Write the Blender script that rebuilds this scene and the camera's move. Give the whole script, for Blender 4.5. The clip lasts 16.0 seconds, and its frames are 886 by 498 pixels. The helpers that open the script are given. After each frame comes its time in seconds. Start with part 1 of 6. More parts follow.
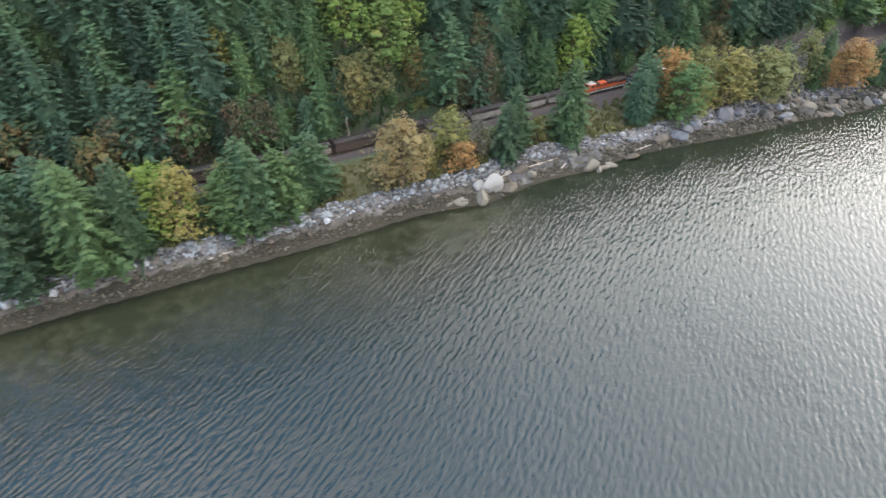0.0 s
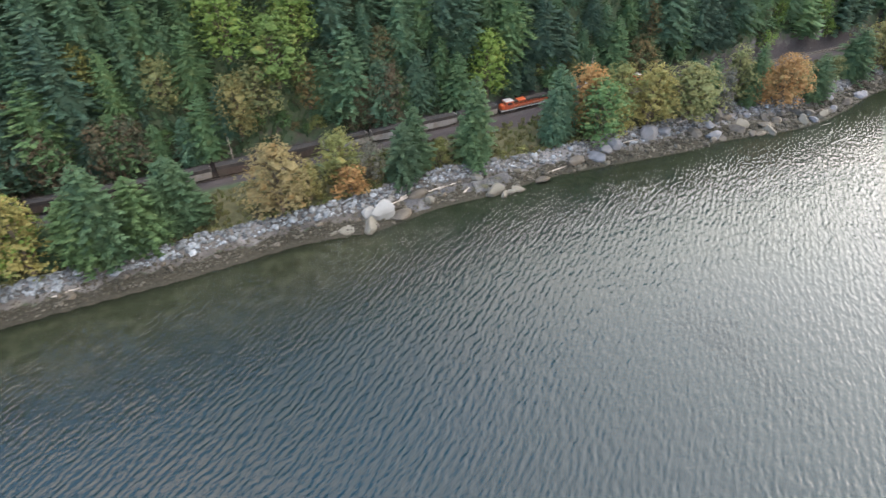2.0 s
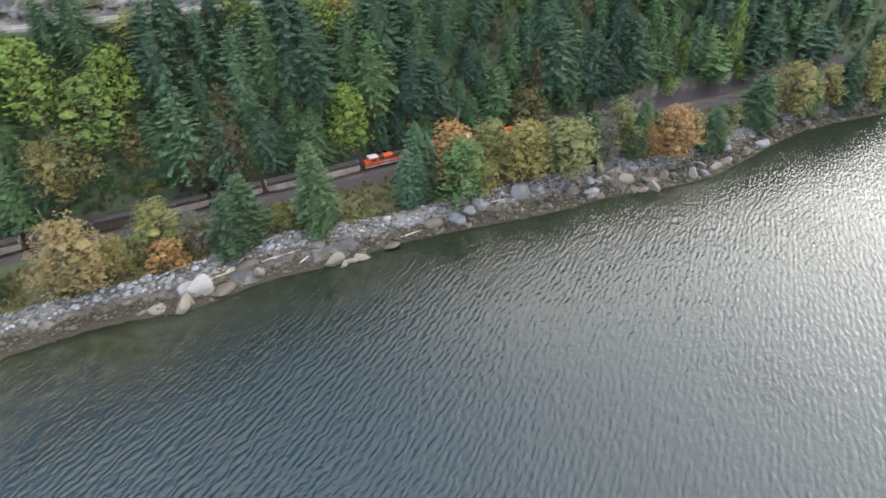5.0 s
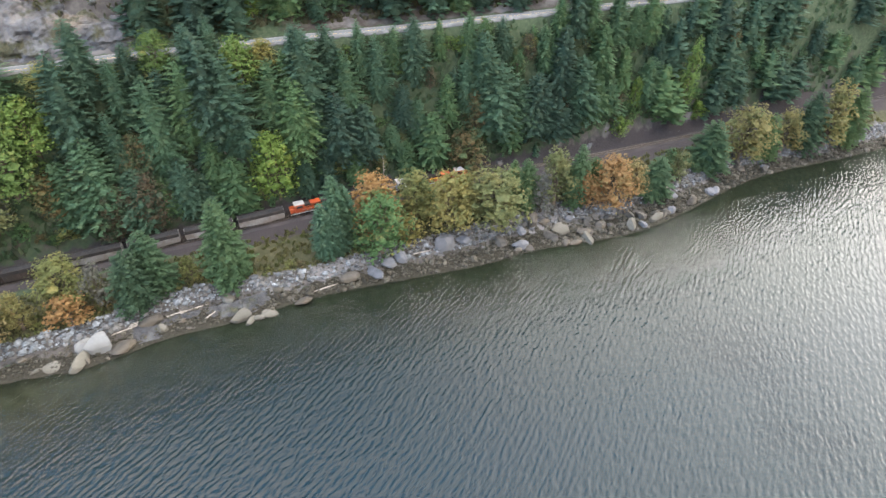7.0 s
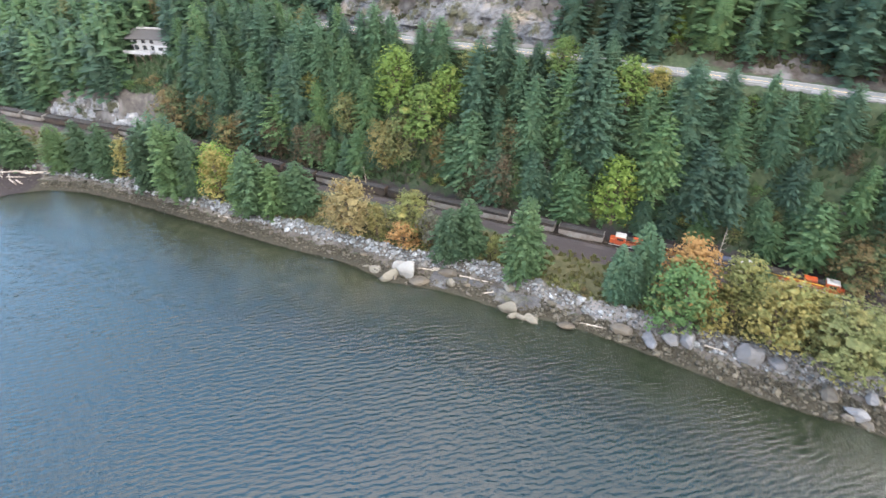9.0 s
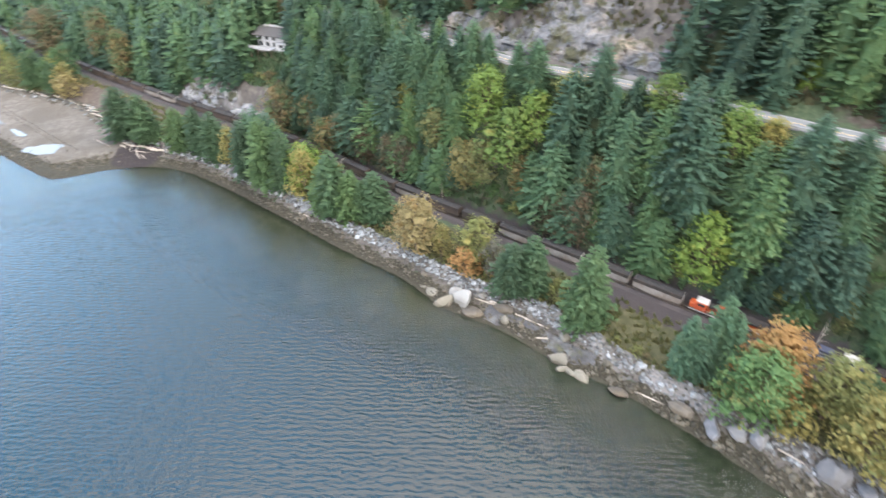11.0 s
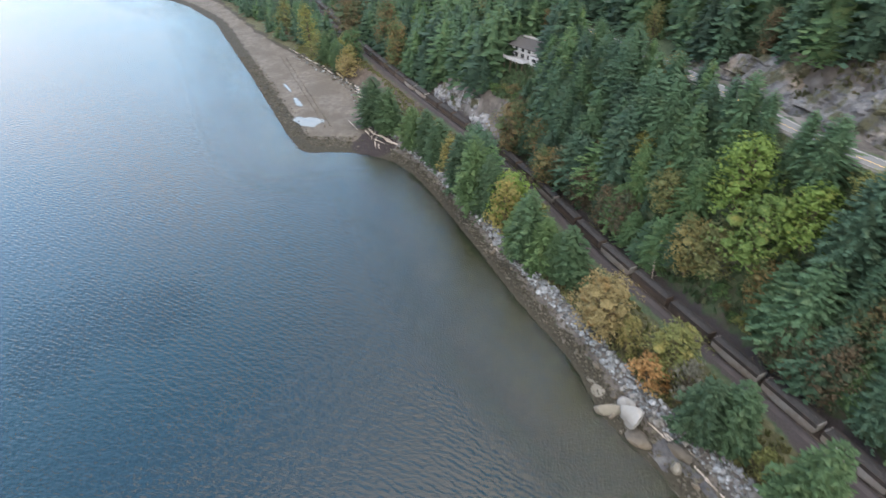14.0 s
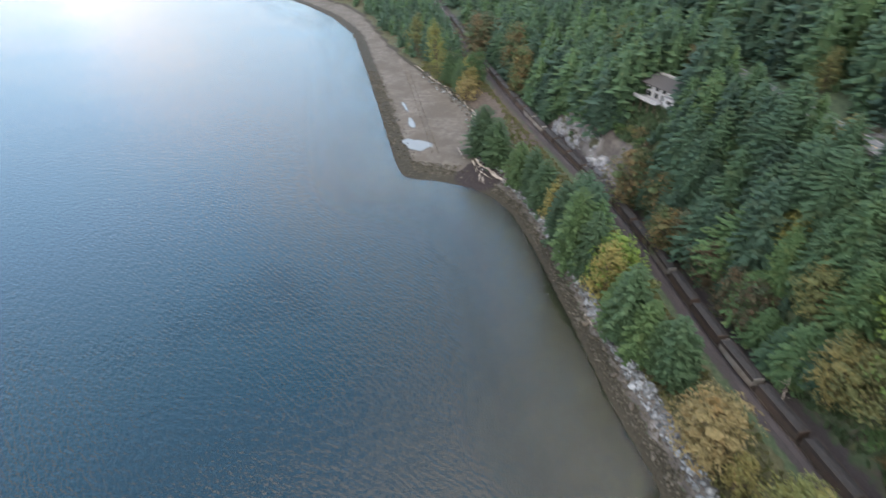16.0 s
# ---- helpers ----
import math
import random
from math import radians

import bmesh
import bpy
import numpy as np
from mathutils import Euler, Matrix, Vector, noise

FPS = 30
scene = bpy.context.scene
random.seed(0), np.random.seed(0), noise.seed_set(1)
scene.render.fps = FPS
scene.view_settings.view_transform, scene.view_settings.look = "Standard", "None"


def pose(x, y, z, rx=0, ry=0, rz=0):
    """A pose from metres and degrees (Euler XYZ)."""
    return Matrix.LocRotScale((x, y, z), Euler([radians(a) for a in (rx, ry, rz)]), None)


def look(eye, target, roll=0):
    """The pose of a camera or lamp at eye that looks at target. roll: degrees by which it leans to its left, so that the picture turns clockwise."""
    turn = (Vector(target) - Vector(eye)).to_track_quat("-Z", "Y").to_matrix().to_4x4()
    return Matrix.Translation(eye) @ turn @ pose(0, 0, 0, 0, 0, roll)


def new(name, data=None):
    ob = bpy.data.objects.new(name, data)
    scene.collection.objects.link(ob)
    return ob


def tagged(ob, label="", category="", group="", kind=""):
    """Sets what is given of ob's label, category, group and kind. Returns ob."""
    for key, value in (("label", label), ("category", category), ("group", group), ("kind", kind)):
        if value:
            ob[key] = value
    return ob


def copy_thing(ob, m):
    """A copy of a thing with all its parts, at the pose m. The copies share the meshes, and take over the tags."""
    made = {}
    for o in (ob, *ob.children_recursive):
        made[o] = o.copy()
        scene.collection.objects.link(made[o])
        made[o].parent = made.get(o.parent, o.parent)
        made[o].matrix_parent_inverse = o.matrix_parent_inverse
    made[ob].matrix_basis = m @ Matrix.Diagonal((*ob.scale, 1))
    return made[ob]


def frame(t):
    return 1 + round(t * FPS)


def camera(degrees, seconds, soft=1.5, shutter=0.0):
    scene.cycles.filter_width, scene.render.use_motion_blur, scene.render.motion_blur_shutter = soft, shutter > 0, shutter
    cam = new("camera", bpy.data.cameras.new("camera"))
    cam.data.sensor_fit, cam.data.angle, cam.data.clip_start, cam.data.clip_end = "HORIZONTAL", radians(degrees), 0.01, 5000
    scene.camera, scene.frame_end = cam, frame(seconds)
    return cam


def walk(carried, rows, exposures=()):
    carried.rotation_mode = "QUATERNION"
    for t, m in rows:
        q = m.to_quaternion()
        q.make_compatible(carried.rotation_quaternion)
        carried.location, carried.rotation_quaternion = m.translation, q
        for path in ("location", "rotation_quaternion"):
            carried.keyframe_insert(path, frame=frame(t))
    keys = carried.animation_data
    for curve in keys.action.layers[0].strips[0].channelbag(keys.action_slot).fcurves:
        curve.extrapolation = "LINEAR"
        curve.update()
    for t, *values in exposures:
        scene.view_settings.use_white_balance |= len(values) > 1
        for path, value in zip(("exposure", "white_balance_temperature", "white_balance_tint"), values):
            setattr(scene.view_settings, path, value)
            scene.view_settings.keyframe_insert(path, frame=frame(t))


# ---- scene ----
cam = camera(78.2, 16.0, soft=1.5, shutter=0.8)
PATH = [
    (0, (1.77, -1.837, 91.216), (1.691, -0.27, 89.976), -0.3),
    (0.5, (9.417, 2.158, 91.024), (9.344, 3.726, 89.785), -0.2),
    (1, (17.194, 5.863, 90.683), (17.123, 7.434, 89.447), -0.2),
    (1.5, (25.232, 9.514, 90.207), (25.157, 11.09, 88.978), -0.3),
    (2, (33.061, 13.355, 90.477), (32.988, 14.931, 89.247), -0.1),
    (2.5, (41.035, 17.117, 90.857), (40.961, 18.696, 89.633), -0.2),
    (3, (48.65, 20.918, 91.403), (48.579, 22.501, 90.182), -0.1),
    (3.5, (56.499, 24.754, 92.657), (56.426, 26.339, 91.44), -0.0),
    (4, (64.281, 28.414, 94.339), (64.207, 30.004, 93.128), -0.1),
    (4.5, (72.381, 31.699, 95.839), (72.301, 33.296, 94.637), -0.2),
    (5, (80.12, 35.216, 97.43), (80.038, 36.819, 96.236), -0.3),
    (5.2, (83.279, 36.063, 97.887), (83.199, 37.672, 96.702), -0.2),
    (7.3, (115.272, 52.398, 110.241), (115.09, 53.989, 109.042), -0.4),
    (7.4, (117.111, 52.958, 110.462), (116.815, 54.533, 109.266), -0.8),
    (7.5, (118.979, 53.661, 110.586), (118.498, 55.193, 109.394), -0.9),
    (7.6, (120.708, 54.832, 110.68), (120.054, 56.303, 109.493), -1.3),
    (7.7, (122.366, 56.223, 110.752), (121.561, 57.619, 109.567), -1.6),
    (7.8, (123.955, 57.411, 110.861), (123.022, 58.729, 109.68), -1.7),
    (7.9, (125.386, 58.618, 110.941), (124.346, 59.857, 109.765), -2.2),
    (8, (126.49, 59.824, 111.015), (125.366, 60.993, 109.845), -1.8),
    (8.5, (131.125, 65.198, 111.944), (129.846, 66.205, 110.782), -1.9),
    (8.7, (131.839, 67.25, 112.094), (130.543, 68.232, 110.93), -1.7),
    (10.8, (131.106, 86.156, 114.878), (129.613, 86.816, 113.724), -0.7),
    (11, (129.983, 88.366, 115.017), (128.467, 88.973, 113.863), -0.7),
    (11.5, (126.788, 92.981, 115.787), (125.219, 93.425, 114.63), -0.8),
    (12, (122.862, 96.706, 116.188), (121.255, 96.983, 115.03), -0.8),
    (12.5, (118.287, 100.565, 116.29), (116.659, 100.679, 115.134), -0.9),
    (13, (113.523, 103.381, 116.151), (111.888, 103.362, 114.998), -0.9),
    (13.5, (108.194, 105.544, 116.265), (106.562, 105.425, 115.116), -0.9),
    (14, (102.763, 107.388, 116.555), (101.137, 107.186, 115.407), -0.9),
    (14.5, (96.361, 108.967, 117.061), (94.747, 108.692, 115.913), -1.0),
    (15, (90.143, 109.861, 117.969), (88.539, 109.5, 116.831), -1.2),
    (15.5, (83.794, 110.522, 117.987), (82.208, 110.053, 116.862), -1.1),
    (16, (76.775, 111.656, 117.007), (75.224, 111.045, 115.901), -1.3),
]
walk(cam, [(t, look(eye, target, roll)) for t, eye, target, roll in PATH], exposures=[(0, 1.24), (5.2, 1.26), (7.3, 1.33), (8.0, 1.46), (8.5, 1.7), (11, 1.7), (13, 1.22), (16, 0.79)])

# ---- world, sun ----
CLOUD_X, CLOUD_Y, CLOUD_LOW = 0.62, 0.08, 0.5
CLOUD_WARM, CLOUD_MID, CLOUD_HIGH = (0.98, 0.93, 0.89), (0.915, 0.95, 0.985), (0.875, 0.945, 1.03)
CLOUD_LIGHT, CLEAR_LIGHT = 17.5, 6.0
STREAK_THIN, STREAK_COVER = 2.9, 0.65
SUN_EL, SUN_AZ = 14.0, 150.0
world = bpy.data.worlds.new("dusk_sky")
scene.world = world
world.use_nodes = True
wn, wl = world.node_tree.nodes, world.node_tree.links
wn.clear()
w_out = wn.new("ShaderNodeOutputWorld")
w_bg = wn.new("ShaderNodeBackground")
w_sky = wn.new("ShaderNodeTexSky")
w_sky.sky_type, w_sky.sun_disc = "NISHITA", False
w_sky.sun_elevation, w_sky.sun_rotation = radians(SUN_EL), radians(SUN_AZ)
w_sky.air_density, w_sky.dust_density, w_sky.ozone_density = 1.0, 1.0, 2.0
w_tc = wn.new("ShaderNodeTexCoord")


def w_math(op, a, b=None, c=None):
    n = wn.new("ShaderNodeMath")
    n.operation = op
    for sock, v in zip(n.inputs, (a, b, c)):
        if v is None:
            continue
        if isinstance(v, (int, float)):
            sock.default_value = v
        else:
            wl.new(v, sock)
    return n.outputs[0]


def w_ramp(src, stops):
    r = wn.new("ShaderNodeValToRGB")
    el = r.color_ramp.elements
    while len(el) < len(stops):
        el.new(0.5)
    for e, (p, c) in zip(el, stops):
        e.position, e.color = p, (*c, 1)
    wl.new(src, r.inputs["Fac"])
    return r.outputs["Color"]


def w_blend(fac, a, b, mode="MIX"):
    n = wn.new("ShaderNodeMix")
    n.data_type, n.blend_type = "RGBA", mode
    for sock, v in ((n.inputs[0], fac), (n.inputs[6], a), (n.inputs[7], b)):
        if isinstance(v, (int, float)):
            sock.default_value = v
        elif isinstance(v, tuple):
            sock.default_value = (*v, 1)
        else:
            wl.new(v, sock)
    return n.outputs[2]


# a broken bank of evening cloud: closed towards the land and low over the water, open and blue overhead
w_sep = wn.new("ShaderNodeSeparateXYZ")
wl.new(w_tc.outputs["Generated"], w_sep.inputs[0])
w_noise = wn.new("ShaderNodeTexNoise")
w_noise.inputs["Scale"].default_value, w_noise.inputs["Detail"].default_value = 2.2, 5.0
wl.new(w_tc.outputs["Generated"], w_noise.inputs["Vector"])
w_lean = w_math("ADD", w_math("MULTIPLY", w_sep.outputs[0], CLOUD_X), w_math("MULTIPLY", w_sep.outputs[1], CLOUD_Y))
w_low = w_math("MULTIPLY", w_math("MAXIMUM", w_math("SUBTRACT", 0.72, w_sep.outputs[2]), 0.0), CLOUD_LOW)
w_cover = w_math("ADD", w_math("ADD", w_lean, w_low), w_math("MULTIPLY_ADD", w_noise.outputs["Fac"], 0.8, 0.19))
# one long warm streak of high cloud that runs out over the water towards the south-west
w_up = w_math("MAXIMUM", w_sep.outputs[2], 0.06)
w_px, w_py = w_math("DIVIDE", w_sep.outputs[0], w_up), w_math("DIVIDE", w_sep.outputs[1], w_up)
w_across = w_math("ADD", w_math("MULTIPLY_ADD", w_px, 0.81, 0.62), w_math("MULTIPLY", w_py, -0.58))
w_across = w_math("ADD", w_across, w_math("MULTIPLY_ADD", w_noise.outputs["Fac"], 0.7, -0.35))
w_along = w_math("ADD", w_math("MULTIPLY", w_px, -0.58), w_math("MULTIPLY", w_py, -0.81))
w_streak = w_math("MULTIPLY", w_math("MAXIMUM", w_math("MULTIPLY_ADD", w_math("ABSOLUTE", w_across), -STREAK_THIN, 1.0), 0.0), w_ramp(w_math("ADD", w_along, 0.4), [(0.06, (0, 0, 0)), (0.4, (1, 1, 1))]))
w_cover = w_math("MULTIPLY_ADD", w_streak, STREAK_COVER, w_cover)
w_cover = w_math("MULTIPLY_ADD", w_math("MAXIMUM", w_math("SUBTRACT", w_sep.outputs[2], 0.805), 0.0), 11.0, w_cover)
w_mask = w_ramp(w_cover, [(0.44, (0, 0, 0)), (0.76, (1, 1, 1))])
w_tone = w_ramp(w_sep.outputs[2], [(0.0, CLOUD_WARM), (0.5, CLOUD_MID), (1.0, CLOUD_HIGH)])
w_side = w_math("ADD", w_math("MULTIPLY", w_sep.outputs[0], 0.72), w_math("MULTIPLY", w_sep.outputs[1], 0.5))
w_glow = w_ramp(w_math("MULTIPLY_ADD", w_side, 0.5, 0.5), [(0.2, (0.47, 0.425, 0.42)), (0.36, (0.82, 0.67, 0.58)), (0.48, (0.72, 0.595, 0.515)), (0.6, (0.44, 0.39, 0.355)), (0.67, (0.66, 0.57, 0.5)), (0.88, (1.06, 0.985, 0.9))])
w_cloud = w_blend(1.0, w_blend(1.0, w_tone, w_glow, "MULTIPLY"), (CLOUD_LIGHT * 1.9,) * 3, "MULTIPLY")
w_clear = w_blend(1.0, w_blend(0.65, w_sky.outputs["Color"], (1.12, 2.1, 3.3)), (CLEAR_LIGHT,) * 3, "MULTIPLY")
w_clear = w_blend(1.0, w_clear, w_ramp(w_sep.outputs[2], [(0.05, (0.64, 0.49, 0.42)), (0.24, (0.9, 0.8, 0.75)), (0.42, (1.3, 1.19, 1.14)), (0.62, (1.12, 1.12, 1.12)), (0.78, (0.62, 0.66, 0.72)), (0.92, (0.42, 0.45, 0.5))]), "MULTIPLY")
# darkest opposite the sun
w_anti = w_math("ADD", w_math("MULTIPLY", w_sep.outputs[0], -0.5), w_math("MULTIPLY", w_sep.outputs[1], 0.87))
w_clear = w_blend(1.0, w_clear, w_ramp(w_anti, [(0.06, (1.0,) * 3), (0.66, (0.38, 0.4, 0.43))]), "MULTIPLY")
# sky dimmed towards the open sea, out of view, to weaken light on land
w_sea_dim = w_ramp(w_math("ADD", w_math("MULTIPLY", w_sep.outputs[0], 0.5), w_math("MULTIPLY", w_sep.outputs[1], -0.87)), [(0.4, (1.0,) * 3), (0.9, (0.4, 0.42, 0.46))])
wl.new(w_blend(1.0, w_blend(w_mask, w_clear, w_cloud), w_sea_dim, "MULTIPLY"), w_bg.inputs["Color"])
w_bg.inputs["Strength"].default_value = 0.15
wl.new(w_bg.outputs["Background"], w_out.inputs["Surface"])

sun_data = bpy.data.lights.new("sun", "SUN")
sun_data.energy, sun_data.angle, sun_data.color = 0.5, radians(30), (1.0, 0.93, 0.86)
sun = new("sun", sun_data)
sun.matrix_world = look((300 * math.cos(radians(SUN_EL)) * math.sin(radians(SUN_AZ)), 300 * math.cos(radians(SUN_EL)) * math.cos(radians(SUN_AZ)), 300 * math.sin(radians(SUN_EL))), (0, 0, 0))


# ---- materials ----
def shader_mat(name):
    m = bpy.data.materials.new(name)
    m.use_nodes = True
    nt = m.node_tree
    return m, nt.nodes, nt.links, nt.nodes["Principled BSDF"]


def ramp_of(nodes, links, src, stops):
    r = nodes.new("ShaderNodeValToRGB")
    el = r.color_ramp.elements
    while len(el) < len(stops):
        el.new(0.5)
    for e, (p, c) in zip(el, stops):
        e.position, e.color = p, (*c, 1)
    links.new(src, r.inputs["Fac"])
    return r.outputs["Color"]


def noise_of(nodes, links, coord, scale, detail=4.0, rough=0.55, stretch=None):
    n = nodes.new("ShaderNodeTexNoise")
    n.inputs["Scale"].default_value, n.inputs["Detail"].default_value = scale, detail
    n.inputs["Roughness"].default_value = rough
    if stretch:
        mp = nodes.new("ShaderNodeMapping")
        mp.inputs["Scale"].default_value = stretch
        links.new(coord, mp.inputs["Vector"])
        coord = mp.outputs["Vector"]
    links.new(coord, n.inputs["Vector"])
    return n.outputs["Fac"]


def mix_of(nodes, links, fac, a, b, mode="MIX"):
    m = nodes.new("ShaderNodeMix")
    m.data_type, m.blend_type = "RGBA", mode
    for sock, v in ((m.inputs[0], fac), (m.inputs[6], a), (m.inputs[7], b)):
        if isinstance(v, (int, float)):
            sock.default_value = v
        elif isinstance(v, tuple):
            sock.default_value = (*v, 1)
        else:
            links.new(v, sock)
    return m.outputs[2]


def coord_of(nodes, kind="Object"):
    if kind == "World":
        return nodes.new("ShaderNodeNewGeometry").outputs["Position"]
    return nodes.new("ShaderNodeTexCoord").outputs[kind]


def surface(name, dark, light, scale=2.0, big=0.2, stain=None, rough=0.8, metal=0.0, bump=0.3, bump_scale=6.0,
            vary=0.0, coord="Object", depth=0.05, island=False):
    """A surface with fine grain and large stains, which varies from piece to piece."""
    m, nodes, links, bsdf = shader_mat(name)
    co = coord_of(nodes, coord)
    fine = noise_of(nodes, links, co, scale, 6)
    col = ramp_of(nodes, links, fine, [(0.3, dark), (0.7, light)])
    if stain:
        large = noise_of(nodes, links, co, big, 3)
        f = ramp_of(nodes, links, large, [(0.42, (0, 0, 0)), (0.62, (1, 1, 1))])
        col = mix_of(nodes, links, f, col, stain)
    if vary:
        if island:
            rnd = nodes.new("ShaderNodeNewGeometry").outputs["Random Per Island"]
        else:
            rnd = nodes.new("ShaderNodeObjectInfo").outputs["Random"]
        v = ramp_of(nodes, links, rnd, [(0.0, (1 - vary,) * 3), (1.0, (1 + vary,) * 3)])
        col = mix_of(nodes, links, 1.0, col, v, "MULTIPLY")
    links.new(col, bsdf.inputs["Base Color"])
    bsdf.inputs["Roughness"].default_value, bsdf.inputs["Metallic"].default_value = rough, metal
    if rough >= 0.7:
        bsdf.inputs["Specular IOR Level"].default_value = 0.15
    if bump:
        b = nodes.new("ShaderNodeBump")
        b.inputs["Strength"].default_value, b.inputs["Distance"].default_value = bump, depth
        links.new(noise_of(nodes, links, co, bump_scale, 5), b.inputs["Height"])
        links.new(b.outputs["Normal"], bsdf.inputs["Normal"])
    return m


def leaf_mat(name, dark, light, other, vary=0.25, share=0.55, own=None):
    """Foliage: dull, a little translucent, with patches of another shade and a shade of its own for each tree."""
    m, nodes, links, bsdf = shader_mat(name)
    co = coord_of(nodes)
    isl = nodes.new("ShaderNodeNewGeometry").outputs["Random Per Island"]
    soft = [tuple(a * 0.72 + b * 0.28 for a, b in zip(*pair)) for pair in ((dark, light), (light, dark))]
    col = ramp_of(nodes, links, isl, [(0.0, soft[0]), (1.0, soft[1])])
    patch = noise_of(nodes, links, co, 0.35, 3)
    f = ramp_of(nodes, links, patch, [(share - 0.06, (0, 0, 0)), (share + 0.1, (1, 1, 1))])
    col = mix_of(nodes, links, f, col, other)
    if own:
        at = nodes.new("ShaderNodeAttribute")
        at.attribute_name = own
        rnd = at.outputs["Fac"]
    else:
        rnd = nodes.new("ShaderNodeObjectInfo").outputs["Random"]
    v = ramp_of(nodes, links, rnd, [(0.0, (1 - vary, 1 - vary, 1 - 0.6 * vary)), (0.5, (1, 1, 1)), (1.0, (1 + vary * 1.3, 1 + vary, 1 - 0.3 * vary))])
    col = mix_of(nodes, links, 1.0, col, v, "MULTIPLY")
    grain = ramp_of(nodes, links, noise_of(nodes, links, co, 2.6, 4, 0.65), [(0.3, (0.62,) * 3), (0.7, (1.14,) * 3)])
    col = mix_of(nodes, links, 1.0, col, grain, "MULTIPLY")
    links.new(col, bsdf.inputs["Base Color"])
    bsdf.inputs["Roughness"].default_value = 0.75
    bsdf.inputs["Specular IOR Level"].default_value = 0.25
    tr = nodes.new("ShaderNodeBsdfTranslucent")
    links.new(col, tr.inputs["Color"])
    mx = nodes.new("ShaderNodeMixShader")
    mx.inputs[0].default_value = 0.5
    out = nodes["Material Output"]
    links.new(bsdf.outputs["BSDF"], mx.inputs[1])
    links.new(tr.outputs["BSDF"], mx.inputs[2])
    links.new(mx.outputs["Shader"], out.inputs["Surface"])
    return m


M = {}
M["bark"] = surface("bark", (0.045, 0.034, 0.026), (0.11, 0.088, 0.07), 3, 0.5, (0.06, 0.06, 0.045), 0.95, bump_scale=8)
M["dead_wood"] = surface("bleached_wood", (0.1612, 0.1488, 0.1364), (0.31, 0.2914, 0.2666), 2, 0.4, (0.124, 0.1116, 0.0992), 0.9, bump_scale=9)
M["fir"] = leaf_mat("fir_needles", (0.0365, 0.077, 0.0525), (0.084, 0.163, 0.103), (0.08, 0.128, 0.074), 0.3, 0.58)
M["fir_many"] = leaf_mat("fir_wood_needles", (0.0365, 0.077, 0.0525), (0.084, 0.163, 0.103), (0.08, 0.128, 0.074), 0.3, 0.58, own="shade")
M["fir_young"] = leaf_mat("young_fir_needles", (0.032, 0.069, 0.039), (0.078, 0.138, 0.073), (0.066, 0.108, 0.055), 0.22, 0.58)
M["green_leaf"] = leaf_mat("green_leaves", (0.036, 0.084, 0.038), (0.082, 0.152, 0.07), (0.13, 0.135, 0.055), 0.2, 0.58)
M["lime_leaf"] = leaf_mat("yellow_green_leaves", (0.07, 0.128, 0.036), (0.132, 0.205, 0.06), (0.165, 0.178, 0.05), 0.18, 0.62)
M["yellow_leaf"] = leaf_mat("yellow_leaves", (0.138, 0.13, 0.05), (0.228, 0.212, 0.085), (0.118, 0.144, 0.06), 0.18, 0.55)
M["tan_leaf"] = leaf_mat("tan_leaves", (0.138, 0.121, 0.062), (0.222, 0.194, 0.102), (0.188, 0.135, 0.06), 0.15, 0.58)
M["orange_leaf"] = leaf_mat("orange_leaves", (0.18, 0.112, 0.05), (0.285, 0.18, 0.08), (0.2, 0.165, 0.075), 0.15, 0.58)
M["rust_leaf"] = leaf_mat("rust_brown_leaves", (0.078, 0.068, 0.042), (0.148, 0.12, 0.07), (0.06, 0.094, 0.055), 0.28, 0.5)
M["olive_leaf"] = leaf_mat("olive_leaves", (0.083, 0.104, 0.045), (0.16, 0.185, 0.08), (0.175, 0.17, 0.068), 0.18, 0.56)
M["bare_twig"] = leaf_mat("grey_twigs", (0.07388, 0.08323, 0.07861), (0.1372, 0.1444, 0.1329), (0.07916, 0.104, 0.06936), 0.15, 0.6)
M["grass"] = leaf_mat("dry_grass", (0.078, 0.086, 0.037), (0.158, 0.158, 0.072), (0.085, 0.112, 0.04), 0.2, 0.55)
M["under"] = leaf_mat("undergrowth_leaves", (0.03, 0.06, 0.034), (0.07, 0.118, 0.06), (0.075, 0.088, 0.048), 0.2, 0.6)
M["brush_leaf"] = leaf_mat("brush_leaves", (0.03342, 0.04312, 0.0225), (0.08167, 0.08625, 0.045), (0.07425, 0.06469, 0.04219), 0.2, 0.55)
M["riprap"] = surface("pale_riprap_stone", (0.0817, 0.09546, 0.1084), (0.172, 0.1909, 0.209), 1.6, 0.35, (0.05676, 0.06364, 0.0688), 0.85, vary=0.62, coord="World", bump=0.5, bump_scale=3)
M["riprap_many"] = surface("pale_riprap_stone_heap", (0.07912, 0.09202, 0.1049), (0.1634, 0.1806, 0.1987), 1.6, 0.35, (0.05332, 0.0602, 0.06536), 0.85, vary=0.65, coord="World", bump=0.5, bump_scale=3, island=True)
M["cobble"] = surface("brown_cobbles", (0.03096, 0.02967, 0.02408), (0.06708, 0.06493, 0.05504), 1.5, 0.3, (0.02666, 0.02563, 0.01935), 0.85, vary=0.45, coord="World", bump=0.5, bump_scale=3, island=True)
M["boulder"] = surface("pale_granite_boulder", (0.066, 0.065, 0.057), (0.118, 0.117, 0.105), 0.9, 0.25, (0.054, 0.052, 0.043), 0.85, vary=0.12, bump=0.5, bump_scale=2.5, depth=0.15)
